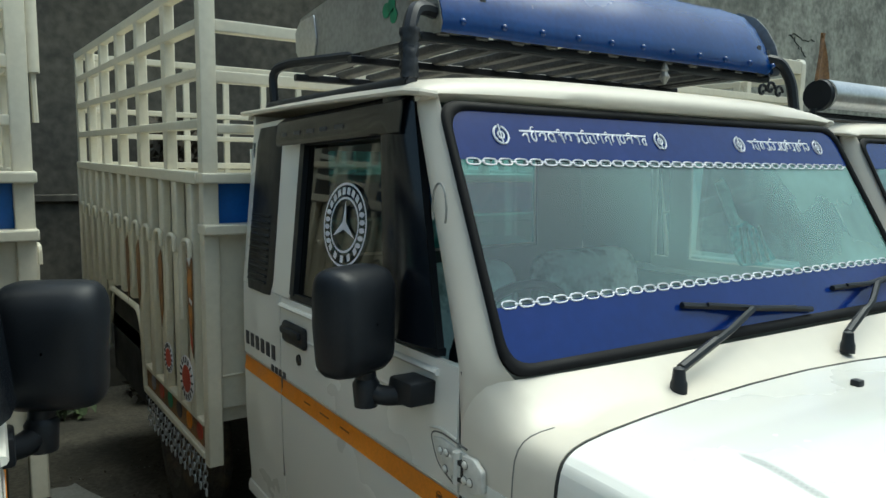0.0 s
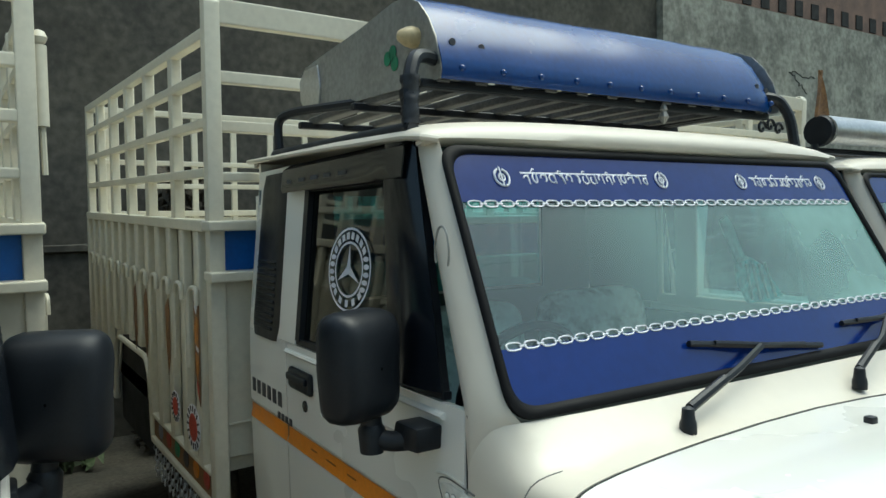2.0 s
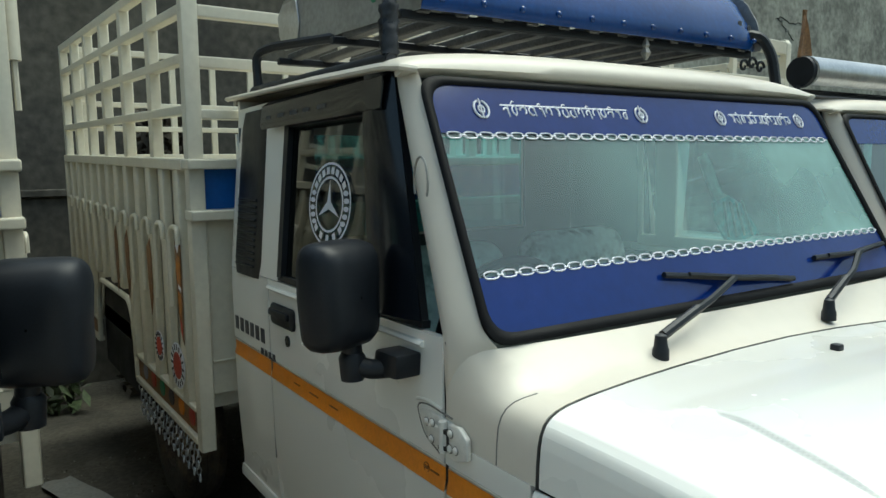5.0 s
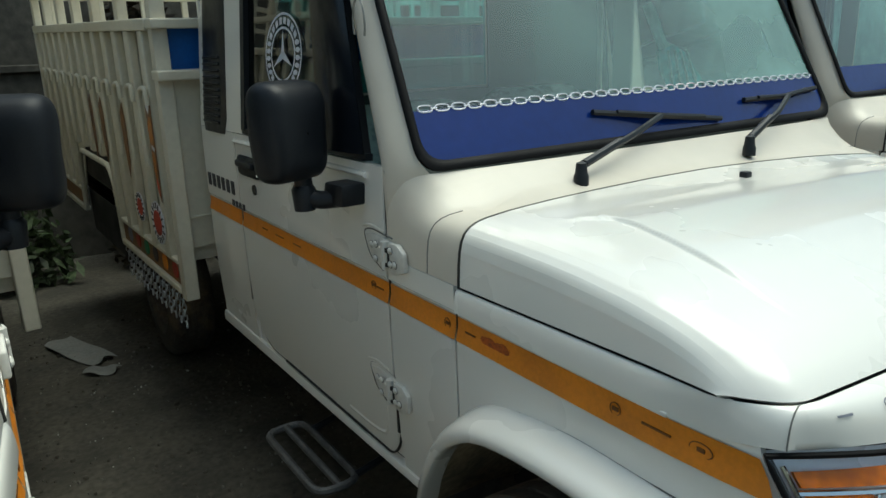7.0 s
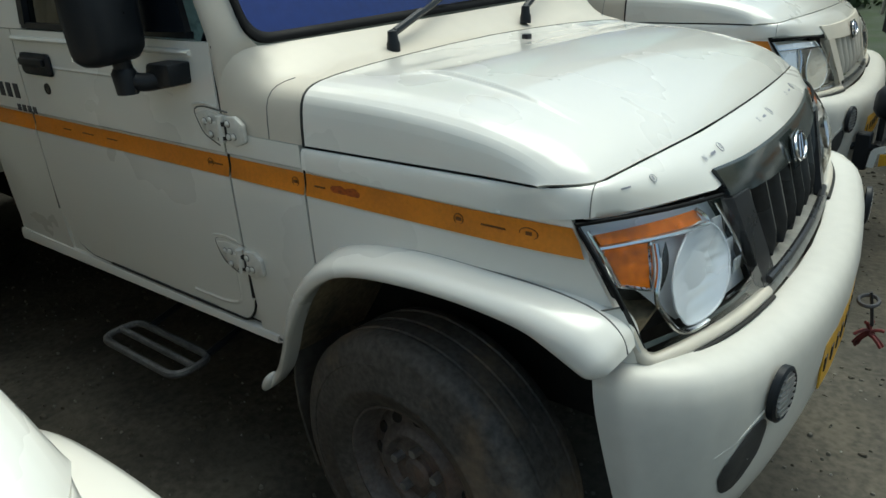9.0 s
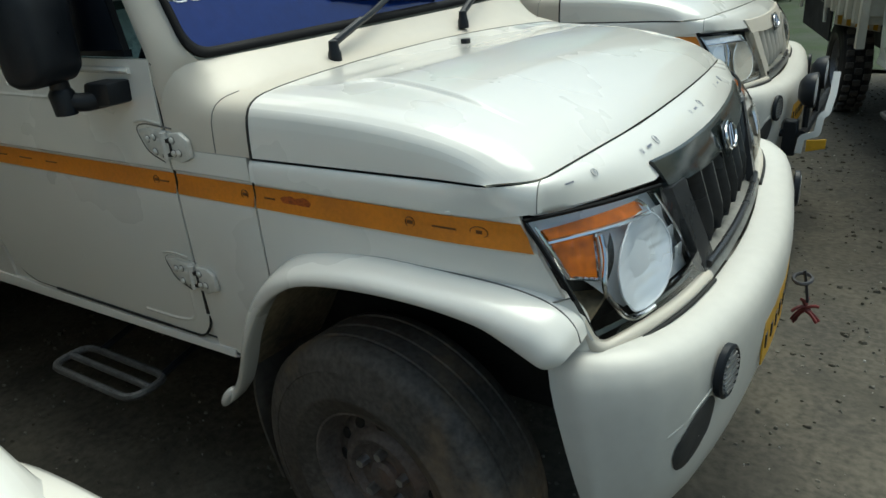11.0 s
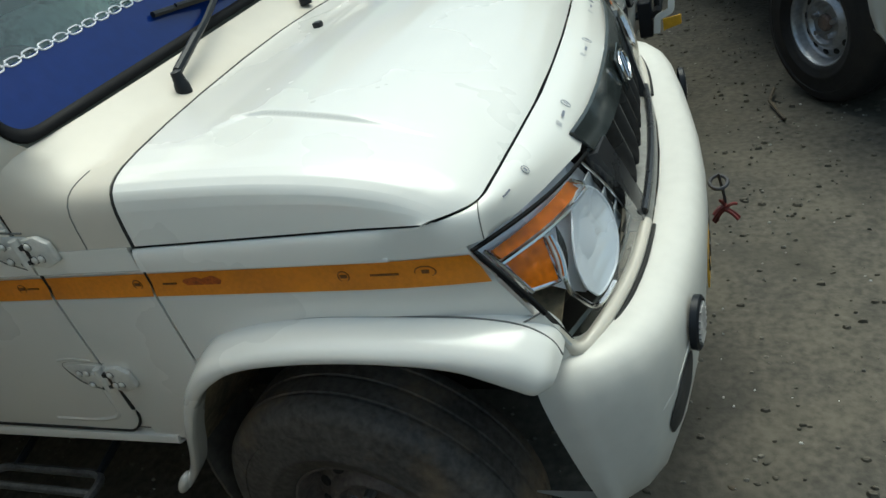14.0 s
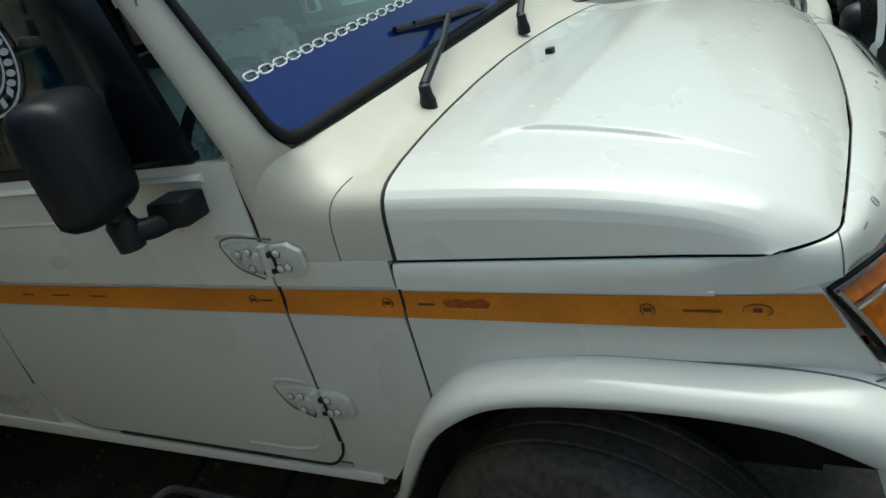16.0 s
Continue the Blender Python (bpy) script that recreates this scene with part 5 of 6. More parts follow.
main = base_truck()
skew_front(main)
tagged(main, "white high-sided pickup truck with orange stripe, parked on bare earth", "pickup truck", "parked pickups")
far_side = tagged(copy_thing(main, pose(-0.262, 2.15, 0.0, 0, 0, -1.1)), "white pickup truck with silver roof visor and spot lamps", "pickup truck", "parked pickups")
near_side = base_truck()
skew_front(near_side, 0.6)
near_side.matrix_basis = pose(0.06, -2.34, 0, 0, 0, 0)
tagged(near_side, "white pickup truck with cream cargo body, parked close by", "pickup truck", "parked pickups")
facing = tagged(copy_thing(main, pose(1.926, 2.12, 0, 0, 0, -74)), "white pickup truck with silver steel rims, parked crosswise", "pickup truck", "parked pickups")


# ---- what the main truck carries ----
VISORINK = material("faded_visor_print", (0.035, 0.038, 0.045), 0.5, vary=0.3)
CHILLI = material("dried_red_chilli", (0.10, 0.010, 0.008), 0.5, vary=0.3, scale=40)
MINT = material("mint_decoration", (0.35, 0.6, 0.5), 0.6, vary=0.2, scale=30)


def chain_print(parent, z, n, y0, y1, lift=0.004):
    """A printed chain across the windscreen: flat ring links."""
    for i in range(n):
        y = y0 + (y1 - y0) * (i + 0.5) / n
        w = (y1 - y0) / n
        pts = []
        for a in span(0, 2 * math.pi * 11 / 12, 12):
            zz = z + 0.0068 * math.sin(a)
            pts.append((ws_x(zz) + lift, y + w * 0.42 * math.copysign(abs(math.cos(a)) ** 0.6, math.cos(a)), zz))
        o = part("chain_link", tube(pts, 0.0019, 5, True), WHITEINK, parent)
        part("chain_joint", tube([(ws_x(z) + lift, y + w * 0.3, z), (ws_x(z) + lift, y + w * 0.7, z)], 0.002, 5), WHITEINK, o)


def films(truck, gaudy=True):
    """Blue window films with printed chains and lettering bars."""
    def strip(name, za, zb, lift):
        rows = []
        for u in span(-1, 1, 15):
            rows.append([(ws_x(z) + lift, u * (0.747 - 0.03 * (z - 1.32) / 0.5), z) for z in span(za, zb, 4)])
        return part(name, sheet(rows), FILM, truck, "blue printed sun film on the windscreen")

    upper = strip("upper_film", 1.718, 1.824, 0.0035)
    lower = strip("lower_film", 1.335, 1.437, 0.0035)
    if gaudy:
        chain_print(upper, 1.714, 34, -0.712, 0.70)
        chain_print(lower, 1.440, 34, -0.73, 0.735)
        rng = random.Random(4)
        for y0, y1 in ((-0.545, -0.145), (0.265, 0.56)):
            n = int((y1 - y0) / 0.024)
            on = lambda yy, zz: (ws_x(zz) + 0.0042, yy, zz)  # noqa: E731
            for i in range(n):
                y = y0 + (y1 - y0) * (i + 0.5) / n
                h = rng.uniform(0.010, 0.014)
                zc, w = 1.770 + rng.uniform(-0.002, 0.002), rng.uniform(0.006, 0.009)
                turn = rng.uniform(0.6, 1.6) * math.pi
                a0 = rng.uniform(0, 6.28)
                o = part("film_lettering_stroke", tube([on(y + w * math.cos(a0 + turn * t), zc + h * 0.75 * math.sin(a0 + turn * t)) for t in span(0, 1, 9)], 0.0022, 4), WHITEINK, upper)
                part("film_lettering_stem", tube([on(y + w, zc + h), on(y + w + rng.uniform(-0.003, 0.003), zc - h * rng.uniform(0.5, 1.1))], 0.002, 4), WHITEINK, o)
                if i % 3 == 1:
                    part("film_lettering_mark", tube([on(y - w, zc + h + 0.001), on(y, zc + h + 0.009), on(y + w * 0.8, zc + h + 0.007)], 0.0016, 4), WHITEINK, o)
            part("film_lettering_line", sheet([[on(yy, zz) for zz in (1.7815, 1.785)] for yy in (y0, y1)]), WHITEINK, upper)
        for y in (-0.60, -0.10, 0.22, 0.60):
            e = part("film_emblem", tube([(ws_x(1.772 + 0.019 * math.sin(a)) + 0.006, y + 0.019 * math.cos(a), 1.772 + 0.019 * math.sin(a)) for a in span(1.9, 4.5, 14)], 0.0026, 5), WHITEINK, upper)
            part("film_emblem_arc", tube([(ws_x(1.772 + 0.019 * math.sin(a)) + 0.006, y + 0.019 * math.cos(a), 1.772 + 0.019 * math.sin(a)) for a in span(-1.35, 1.25, 14)], 0.0026, 5), WHITEINK, e)
            part("film_emblem_ring", tube([(ws_x(1.772 + 0.008 * math.sin(a)) + 0.006, y + 0.008 * math.cos(a), 1.772 + 0.008 * math.sin(a)) for a in span(0, 2 * math.pi * 9 / 10, 10)], 0.002, 5, True), WHITEINK, e)
            part("film_emblem_blade", tube([(ws_x(1.752) + 0.006, y, 1.752), (ws_x(1.795) + 0.006, y, 1.795)], 0.002, 5), WHITEINK, e)
    return upper


films(main)
films(far_side, False)

# ring sticker on the driver's window
sy = lambda z: -(side_y(z) - 0.010)  # noqa: E731
SC = (-1.112, 1.561)


def ring_points(r, n=40):
    return [(SC[0] + r * 1.2 * math.cos(a), sy(SC[1] + r * math.sin(a)), SC[1] + r * math.sin(a)) for a in span(0, 2 * math.pi * (n - 1) / n, n)]


emblem = part("ring_sticker", sheet([ring_points(0.108), ring_points(0.102)], closed=True), WHITEINK, main, "white ring sticker with three-pointed star on the window")
part("sticker_ring", sheet([ring_points(0.072), ring_points(0.066)], closed=True), WHITEINK, emblem)
for a in (90, 210, 330):
    r = radians(a)
    tip = (SC[0] + 0.064 * 1.2 * math.cos(r), SC[1] + 0.064 * math.sin(r))
    l2 = (SC[0] + 0.012 * math.cos(r + 1.6), SC[1] + 0.012 * math.sin(r + 1.6))
    l3 = (SC[0] + 0.012 * math.cos(r - 1.6), SC[1] + 0.012 * math.sin(r - 1.6))
    bm = bmesh.new()
    bm.faces.new([bm.verts.new((p[0], sy(p[1]), p[1])) for p in (tip, l2, l3)])
    part("star_arm", bm, WHITEINK, emblem)
for a in list(span(35, 145, 8)) + list(span(225, 315, 5)):
    r = radians(a)
    c, t = Vector((SC[0] + 0.087 * 1.2 * math.cos(r), 0, SC[1] + 0.087 * math.sin(r))), Vector((-math.sin(r), 0, math.cos(r)))
    o = Vector((math.cos(r), 0, math.sin(r)))
    bm = bmesh.new()
    q4 = [c + t * 0.009 + o * 0.009, c - t * 0.009 + o * 0.009, c - t * 0.009 - o * 0.009, c + t * 0.009 - o * 0.009]
    bm.faces.new([bm.verts.new((p.x, sy(p.z) - 0.0004, p.z)) for p in q4])
    part("sticker_bar", bm, WHITEINK, emblem)
for a in list(span(160, 212, 5)) + list(span(-32, 20, 5)):
    r = radians(a)
    c = Vector((SC[0] + 0.087 * 1.2 * math.cos(r), 0, SC[1] + 0.087 * math.sin(r)))
    bm = bmesh.new()
    q4 = [c + Vector((0.016 * math.cos(w), 0, 0.007 * math.sin(w))) for w in span(0, 5.4, 8)]
    bm.faces.new([bm.verts.new((p.x, sy(p.z) - 0.0004, p.z)) for p in q4])
    part("sticker_leaf", bm, WHITEINK, emblem)

# maker's name on the rear corner and small marks on visor and nose
bar_text(main, -1.86, -1.545, -(HALF + 0.001), 1.115, 1.16, -1, DARKINK, "name_bar", 6)
bar_text(main, -1.60, -1.46, -(HALF + 0.001), 1.076, 1.096, -1, DARKINK, "name_bar", 4)
for i, w in enumerate((0.03, 0.045, 0.05, 0.04, 0.05)):
    x = -1.50 + 0.095 * i
    part("visor_print", box(x, x + w, -(side_y(1.82) + 0.0355), -(side_y(1.82) + 0.033), 1.802, 1.813), VISORINK, main)
def nose_point(y, u, lift=0.0015):
    """A point of the nose panel, u from the hood seam to its lower edge."""
    a = abs(y)
    x0 = hood_front(y) + 0.0045
    z0 = hood_z(x0 - 0.004, y) - 0.002
    x1 = lerp([(0, 0.508), (0.40, 0.478), (0.47, 0.48), (0.62, 0.44), (0.71, 0.41), (0.775, 0.375)], a)
    z1 = lerp([(0, 1.072), (0.40, 1.066), (0.47, 1.062), (0.62, 1.075), (0.775, 1.088)], a)
    px, py = nose_skew(x0 + (x1 - x0) * u + 0.006 * math.sin(math.pi * u), y)
    return (px + lift, py, z0 + (z1 - z0) * u + 0.012 * math.sin(math.pi * u) + lift)


for y, k in ((-0.705, 0), (-0.63, 1), (-0.455, 2), (-0.415, 0), (-0.375, 1), (-0.12, 2), (-0.08, 0), (-0.03, 1), (0.2, 2), (0.25, 0), (0.3, 1)):
    if k == 1:
        mk = part("nose_mark", tube([nose_point(y + 0.0075 * math.cos(a), 0.5 + 0.1 * math.sin(a)) for a in span(0, 2 * math.pi * 13 / 14, 14)], 0.0007, 5, True), GREYINK, main)
        part("nose_mark_core", sheet([[nose_point(y + d, u, 0.002) for u in (0.45, 0.55)] for d in (-0.002, 0.002)]), GREYINK, mk)
    elif k == 2:
        for d in (-0.005, 0.0, 0.005):
            part("nose_mark", sheet([[nose_point(y + d + e, u) for u in (0.45, 0.57)] for e in (-0.001, 0.001)]), GREYINK, main)
    else:
        part("nose_mark", sheet([[nose_point(y + e, u) for u in (0.50, 0.55)] for e in (-0.012, 0.0, 0.012)]), GREYINK, main)
part("horseshoe_mark", tube([(-0.635 + 0.026 * math.cos(a), -(0.781 + 0.0), 1.62 + 0.05 * math.sin(a)) for a in span(-0.6, math.pi + 0.5, 14)], 0.0025, 5), GREYMETAL, main, "faint horseshoe drawn on the pillar")


# roof carrier with blue wind visor
def rooftop():
    rack = new("roof_rack")
    tagged(rack, "black roof carrier with curved blue sheet-metal visor", "roof rack")
    for s in (-1, 1):
        part("side_rail", tube(rounded([(-1.74, s * 0.737, 1.91), (-0.82, s * 0.737, 1.886)], 0.02), 0.018, 10), BLACK, rack)
        part("rear_loop", tube(rounded([(-1.72, s * 0.73, 1.91), (-1.74, s * 0.73, 2.03), (-1.66, s * 0.70, 2.045), (-1.3, s * 0.60, 2.03), (-0.95, s * 0.58, 2.03)], 0.07), 0.015, 8), BLACK, rack)
        part("front_leg", tube(rounded([(-0.835, s * 0.735, 1.888), (-0.848, s * 0.728, 2.0), (-0.87, s * 0.70, 2.062), (-0.895, s * 0.655, 2.072), (-0.90, s * 0.62, 2.066)], 0.05), 0.017, 8), BLACK, rack, "bent black front leg")
        part("rail_mouth", lathe([(0.0, 0.0), (0.0, 0.013), (0.002, 0.015)], (-0.8185, s * 0.737, 1.886), "x", 12), DARKINK, rack)
    rng = random.Random(9)
    bm = bmesh.new()
    rings = []
    for i in range(16):
        z = 1.90 + 0.0075 * i
        rings.append([(-0.838 - 0.0009 * i + (0.021 + rng.uniform(-0.004, 0.006)) * math.cos(a), -0.732 + 0.0006 * i + (0.021 + rng.uniform(-0.004, 0.006)) * math.sin(a), z) for a in span(0, 2 * math.pi * 10 / 11, 11)])
    part("leg_wrapping", sheet(rings, closed=True, bm=bm), TAPE, rack, "ragged black cloth wrapped round the leg", 70)
    for i in range(12):
        y = -0.60 + 0.113 * i
        part("rack_slat", box(-1.74, -0.90, y - 0.02, y + 0.02, 2.016, 2.04, 0.004, 1), WORN, rack)
    for x in (-0.92, -1.3, -1.72):
        part("rack_crossbar", box(x - 0.014, x + 0.014, -0.66, 0.70, 2.0, 2.022, 0.003, 1), BLACK, rack)
    # visor: rises from the front edge and rolls back
    prof = [(-0.875, 2.018), (-0.865, 2.035), (-0.872, 2.07), (-0.892, 2.12), (-0.925, 2.175), (-0.97, 2.222), (-1.03, 2.25), (-1.09, 2.255), (-1.14, 2.245)]
    rows = []
    for y in span(-0.625, 0.70, 24):
        d = 0.004 * math.sin(y * 9) + 0.003 * math.sin(y * 23)
        e = 0.03 * max(0.0, (y - 0.6) / 0.1) ** 2
        rows.append([(x + d * (i / 8) - e, y, z - e * (i / 8)) for i, (x, z) in enumerate(prof)])
    vis = part("wind_visor", sheet(rows, 0.003), BLUE, rack, "curved blue sheet-metal wind visor, dented", 60)
    for i in range(11):
        y = -0.57 + 0.122 * i
        b2 = bmesh.new()
        bmesh.ops.create_uvsphere(b2, u_segments=8, v_segments=5, radius=0.009, matrix=Matrix.Translation((-0.866, y, 2.045)))
        part("rivet", b2, BLUE, vis)
    for y, z in ((-0.585, 2.11), (-0.50, 2.105), (0.6, 2.1), (0.65, 2.09)):
        part("bolt_hole", lathe([(0, 0.0), (0.004, 0.0), (0.004, 0.009), (0, 0.009)], (-0.887, y, z), "x", 10), DARKINK, vis)
    endp = [(-0.875, 2.018), (-0.868, 2.04), (-0.892, 2.12), (-0.925, 2.175), (-0.97, 2.222), (-1.03, 2.25), (-1.10, 2.255), (-1.3, 2.235), (-1.62, 2.215), (-1.74, 2.205), (-1.79, 2.17), (-1.78, 2.09), (-1.74, 2.05), (-1.2, 2.03)]
    for y in (-0.628, 0.70):
        part("end_plate", prism(endp, "y", y, y + 0.004), GREYMETAL, vis, "dull grey end plate")
    part("end_patch", prism([(-1.62, 2.195), (-1.60, 2.12), (-1.62, 2.055), (-1.73, 2.06), (-1.775, 2.10), (-1.78, 2.165), (-1.735, 2.195)], "y", -0.6335, -0.6285, 0.001, 1), STEEL, vis, "bare metal patch")
    part("horn", lathe([(0.0, 0.026), (-0.012, 0.027), (-0.028, 0.024), (-0.048, 0.013), (-0.054, 0.0)], (-0.985, -0.628, 2.137), "y", 18), BEIGE, rack, "beige plastic lamp knob on the end plate")
    for k, (dx, dz) in enumerate(((-0.09, -0.03), (-0.12, -0.04), (-0.08, -0.06))):
        part("painted_leaf", lathe([(0, 0.0), (0, 0.02), (-0.001, 0.02), (-0.001, 0.0)], (-1.015 + dx, -0.63, 2.155 + dz), "y", 10), GREENINK, vis)
    # scroll ironwork at the far front corner
    for k in range(3):
        c = (-0.88, 0.62 + 0.045 * k, 1.965 + 0.01 * (k % 2))
        part("scroll", tube([(c[0], c[1] + 0.024 * (1 - t * 0.12) * math.cos(t), c[2] + 0.024 * (1 - t * 0.12) * math.sin(t)) for t in span(0, 6.6, 16)], 0.005, 6), BLACK, rack)
    part("cloth_knot", lathe([(-0.03, 0.004), (-0.01, 0.016), (0.006, 0.008), (0.012, 0.012), (0.034, 0.003)], (-0.89, 0.16, 1.985), "z", 8), GREYMETAL, rack)
    return rack


rooftop()

# decoration inside the windscreen
deco = part("dash_decoration", prism([(0.36, 1.53), (0.43, 1.55), (0.50, 1.52), (0.56, 1.46), (0.60, 1.42), (0.52, 1.405), (0.42, 1.41), (0.37, 1.47)], "x", -0.80, -0.79, 0.003, 1), TEAL, main, "teal hanging decoration behind the windscreen")
part("decoration_neck", prism([(0.285, 1.665), (0.32, 1.68), (0.345, 1.65), (0.40, 1.56), (0.43, 1.545), (0.37, 1.53), (0.33, 1.59)], "x", -0.80, -0.79, 0.003, 1), MINT, deco)
for k in range(4):
    part("decoration_cord", tube([(-0.785, 0.40 + 0.03 * k, 1.53), (-0.785, 0.43 + 0.04 * k, 1.42)], 0.004, 5), MINT, deco)

# talisman hanging below the plate
tal = part("talisman_cord", tube([(0.705, 0.11, 0.66), (0.715, 0.12, 0.60), (0.72, 0.13, 0.56)], 0.004, 6), DARKINK, None)
tagged(tal, "red chilli talisman hanging on a black cord from the bumper", "talisman")
part("cord_ring", tube([(0.705 + 0.022 * math.cos(a), 0.09 + 0.034 * math.sin(a), 0.645) for a in span(0, 2 * math.pi * 15 / 16, 16)], 0.005, 6, True), DARKINK, tal)
rng = random.Random(5)
for i in range(13):
    d = Vector((rng.gauss(0, 1), rng.gauss(0, 1), rng.gauss(-0.3, 0.8))).normalized()
    c = Vector((0.716, 0.128, 0.548 - 0.004 * (i % 4)))
    part("chilli", tube([c, c + d * 0.016, c + d * 0.030 + Vector((0, 0, -0.006)), c + d * 0.040 + Vector((0, 0, -0.014))], 0.0045, 6), CHILLI, tal)

# ---- what the far pickup carries ----
frack = new("roof_visor")
tagged(frack, "polished silver roof visor with black end cap on the next pickup", "roof rack")
rows = [[(-1.15 + 0.075 * math.cos(a), y, 2.025 + 0.068 * math.sin(a)) for a in span(-1.0, 3.0, 14)] for y in span(1.42, 2.7, 10)]
part("visor_sheet", sheet(rows, 0.003), STEEL, frack, "polished silver sheet")
part("visor_cap", lathe([(0, 0.0), (0, 0.062), (0.02, 0.066), (0.03, 0.0)], (-1.15, 1.40, 2.025), "y", 24), BLACK, frack)
for i in range(5):
    part("rack_bar", tube([(-1.62 + 0.11 * i, 1.37, 1.95), (-1.62 + 0.11 * i, 2.72, 1.95)], 0.012, 6), BLACK, frack)
for y in (1.38, 2.68):
    part("rack_leg", tube([(-1.15, y, 1.97), (-1.15, y, 1.90)], 0.014, 6), BLACK, frack)
cloth = part("cloth_peak", sheet([[(-1.17 + 0.012 * w * w, 1.44 + w * 0.05 * (1 - v) ** 0.8, 2.085 + 0.2 * v) for v in span(0, 1, 8)] for w in (-1, -0.4, 0.0, 0.4, 1)], 0.012), BROWNINK, None)
tagged(cloth, "brown pointed cloth tied to the roof visor", "cloth")

for o in far_side.children_recursive:
    if o.name.startswith(("headlamp", "lower_bezel")):
        o.data = o.data.copy()
        o.data.materials[0] = REFLECTOR
    if o.name.startswith(("reflector_bowl", "reflector_step", "lamp_lining", "side_reflector")):
        o.data = o.data.copy()
        o.data.materials[0] = PILLAR
    if o.name.startswith(("slat", "grille_band", "grille_side", "amber_")) and "edge" not in o.name:
        o.data = o.data.copy()
        o.data.materials[0] = REFLECTOR if o.name.startswith("amber_") else PILLAR
# spot lamps and bar on the far pickup's bumper
guard = new("bumper_guard")
tagged(guard, "white bent-strap bumper guard with black spot lamps on the next pickup", "bumper guard")
strap = rounded([(0.478, 1.64, 0.53), (0.486, 1.64, 0.60), (0.545, 1.64, 0.622), (0.552, 1.65, 0.70), (0.572, 1.66, 0.71), (0.582, 1.70, 0.79), (0.582, 1.74, 0.87)], 0.012, 3)
strap = [Vector(v) for v in strap]
rows = []
for i, v in enumerate(strap):
    d = strap[min(i + 1, len(strap) - 1)] - strap[max(i - 1, 0)]
    across = Vector((-d.z, 0, d.x)).normalized() * 0.014
    rows.append([tuple(v - across), tuple(v), tuple(v + across)])
part("guard_bar", sheet(rows, 0.006), PAINT, guard)
part("guard_plate", prism([(0.508, 0.54), (0.585, 0.56), (0.585, 0.602), (0.508, 0.592)], "y", 1.628, 1.634, 0.002, 1), YELLOW, guard, "yellow strip")
part("guard_foot", box(0.40, 0.46, 1.68, 1.74, 0.50, 0.66, 0.006, 1), BLACK, guard)
part("guard_stay", tube([(0.30, 1.70, 0.60), (0.47, 1.70, 0.60)], 0.018, 6), BLACK, guard)
for y, z in ((1.76, 0.785), (2.10, 0.80)):
    lampb = part("spot_lamp", lathe([(-0.06, 0.0), (-0.055, 0.04), (-0.035, 0.066), (0.0, 0.078), (0.014, 0.076), (0.014, 0.068)], (0.495, y, z), "x", 24), BLACK, guard, "round black spot lamp")
    part("spot_glass", lathe([(0.01, 0.07), (0.014, 0.045), (0.016, 0.0)], (0.495, y, z), "x", 24), REFLECTOR, lampb)
    part("spot_bracket", tube([(0.48, y, 0.60), (0.48, y, z - 0.06)], 0.014, 6), BLACK, guard)
part("guard_rail", tube([(0.48, 1.68, 0.60), (0.48, 2.66, 0.60)], 0.02, 8), BLACK, guard)

# the crosswise pickup has no dressed skirt
for o in list(facing.children_recursive):
    if o.name.startswith(("fringe_chain", "skirt_", "sticker", "painted_", "picture_")):
        bpy.data.objects.remove(o)
for o in list(facing.children):
    if o.name.startswith("tyre") and o.matrix_basis.translation.x < -3 and o.matrix_basis.translation.y < 0:
        for c in [*o.children_recursive, o]:
            bpy.data.objects.remove(c)
wheel(facing, -3.15, -0.70, -1, 0, SILVER, True)
# striped guard board of the crosswise pickup
for o in list(facing.children_recursive):
    if o.name.startswith("rim") and "slot" not in o.name:
        o.data = o.data.copy()
        o.data.materials[0] = SILVER
    if o.name.startswith("tyre"):
        o.data = o.data.copy()
        o.data.materials[0] = NEWTYRE
    if o.parent == facing and o.name.startswith(("tyre", "rim")) and abs(o.matrix_basis.translation.x) < 0.5:
        t0 = Matrix.Translation(o.matrix_basis.translation)
        o.matrix_basis = t0 @ Matrix.Rotation(radians(18), 4, "Z") @ t0.inverted() @ o.matrix_basis
for o in near_side.children:
    if o.name.startswith("mirror_") and sum(v[1] for v in o.bound_box) + 8 * o.matrix_basis.translation.y > 0:
        o.matrix_basis = Matrix.Translation((-0.14, -0.038, 0.0)) @ o.matrix_basis
# hinge tube on the near pickup's cargo post
gate = part("gate_hinge", tube([(-2.04, 0.938, 2.0), (-2.04, 0.938, 2.25)], 0.022, 10), CREAM, near_side, "white gate hinge tube")
part("hinge_ball", lathe([(-0.025, 0.0), (-0.018, 0.018), (0, 0.026), (0.018, 0.018), (0.025, 0.0)], (-2.04, 0.938, 2.275), "z", 12), CREAM, gate)
part("hinge_rod", tube([(-2.04, 0.942, 1.85), (-2.04, 0.94, 2.0)], 0.009, 6), CREAM, gate)
board = part("mudguard_board", prism([(-0.95, 0.74), (-0.64, 0.67), (-0.64, 0.78), (-0.95, 0.86)], "x", -2.60, -2.58, 0.002, 1), CREAM, facing, "white board with yellow stripes")
for i in range(5):
    u = -0.93 + 0.06 * i
    part("board_stripe", prism([(u, 0.745 - 0.22 * (u + 0.95)), (u + 0.03, 0.738 - 0.22 * (u + 0.95)), (u + 0.03, 0.845 - 0.25 * (u + 0.95)), (u, 0.852 - 0.25 * (u + 0.95))], "x", -2.579, -2.576), YELLOW, board)

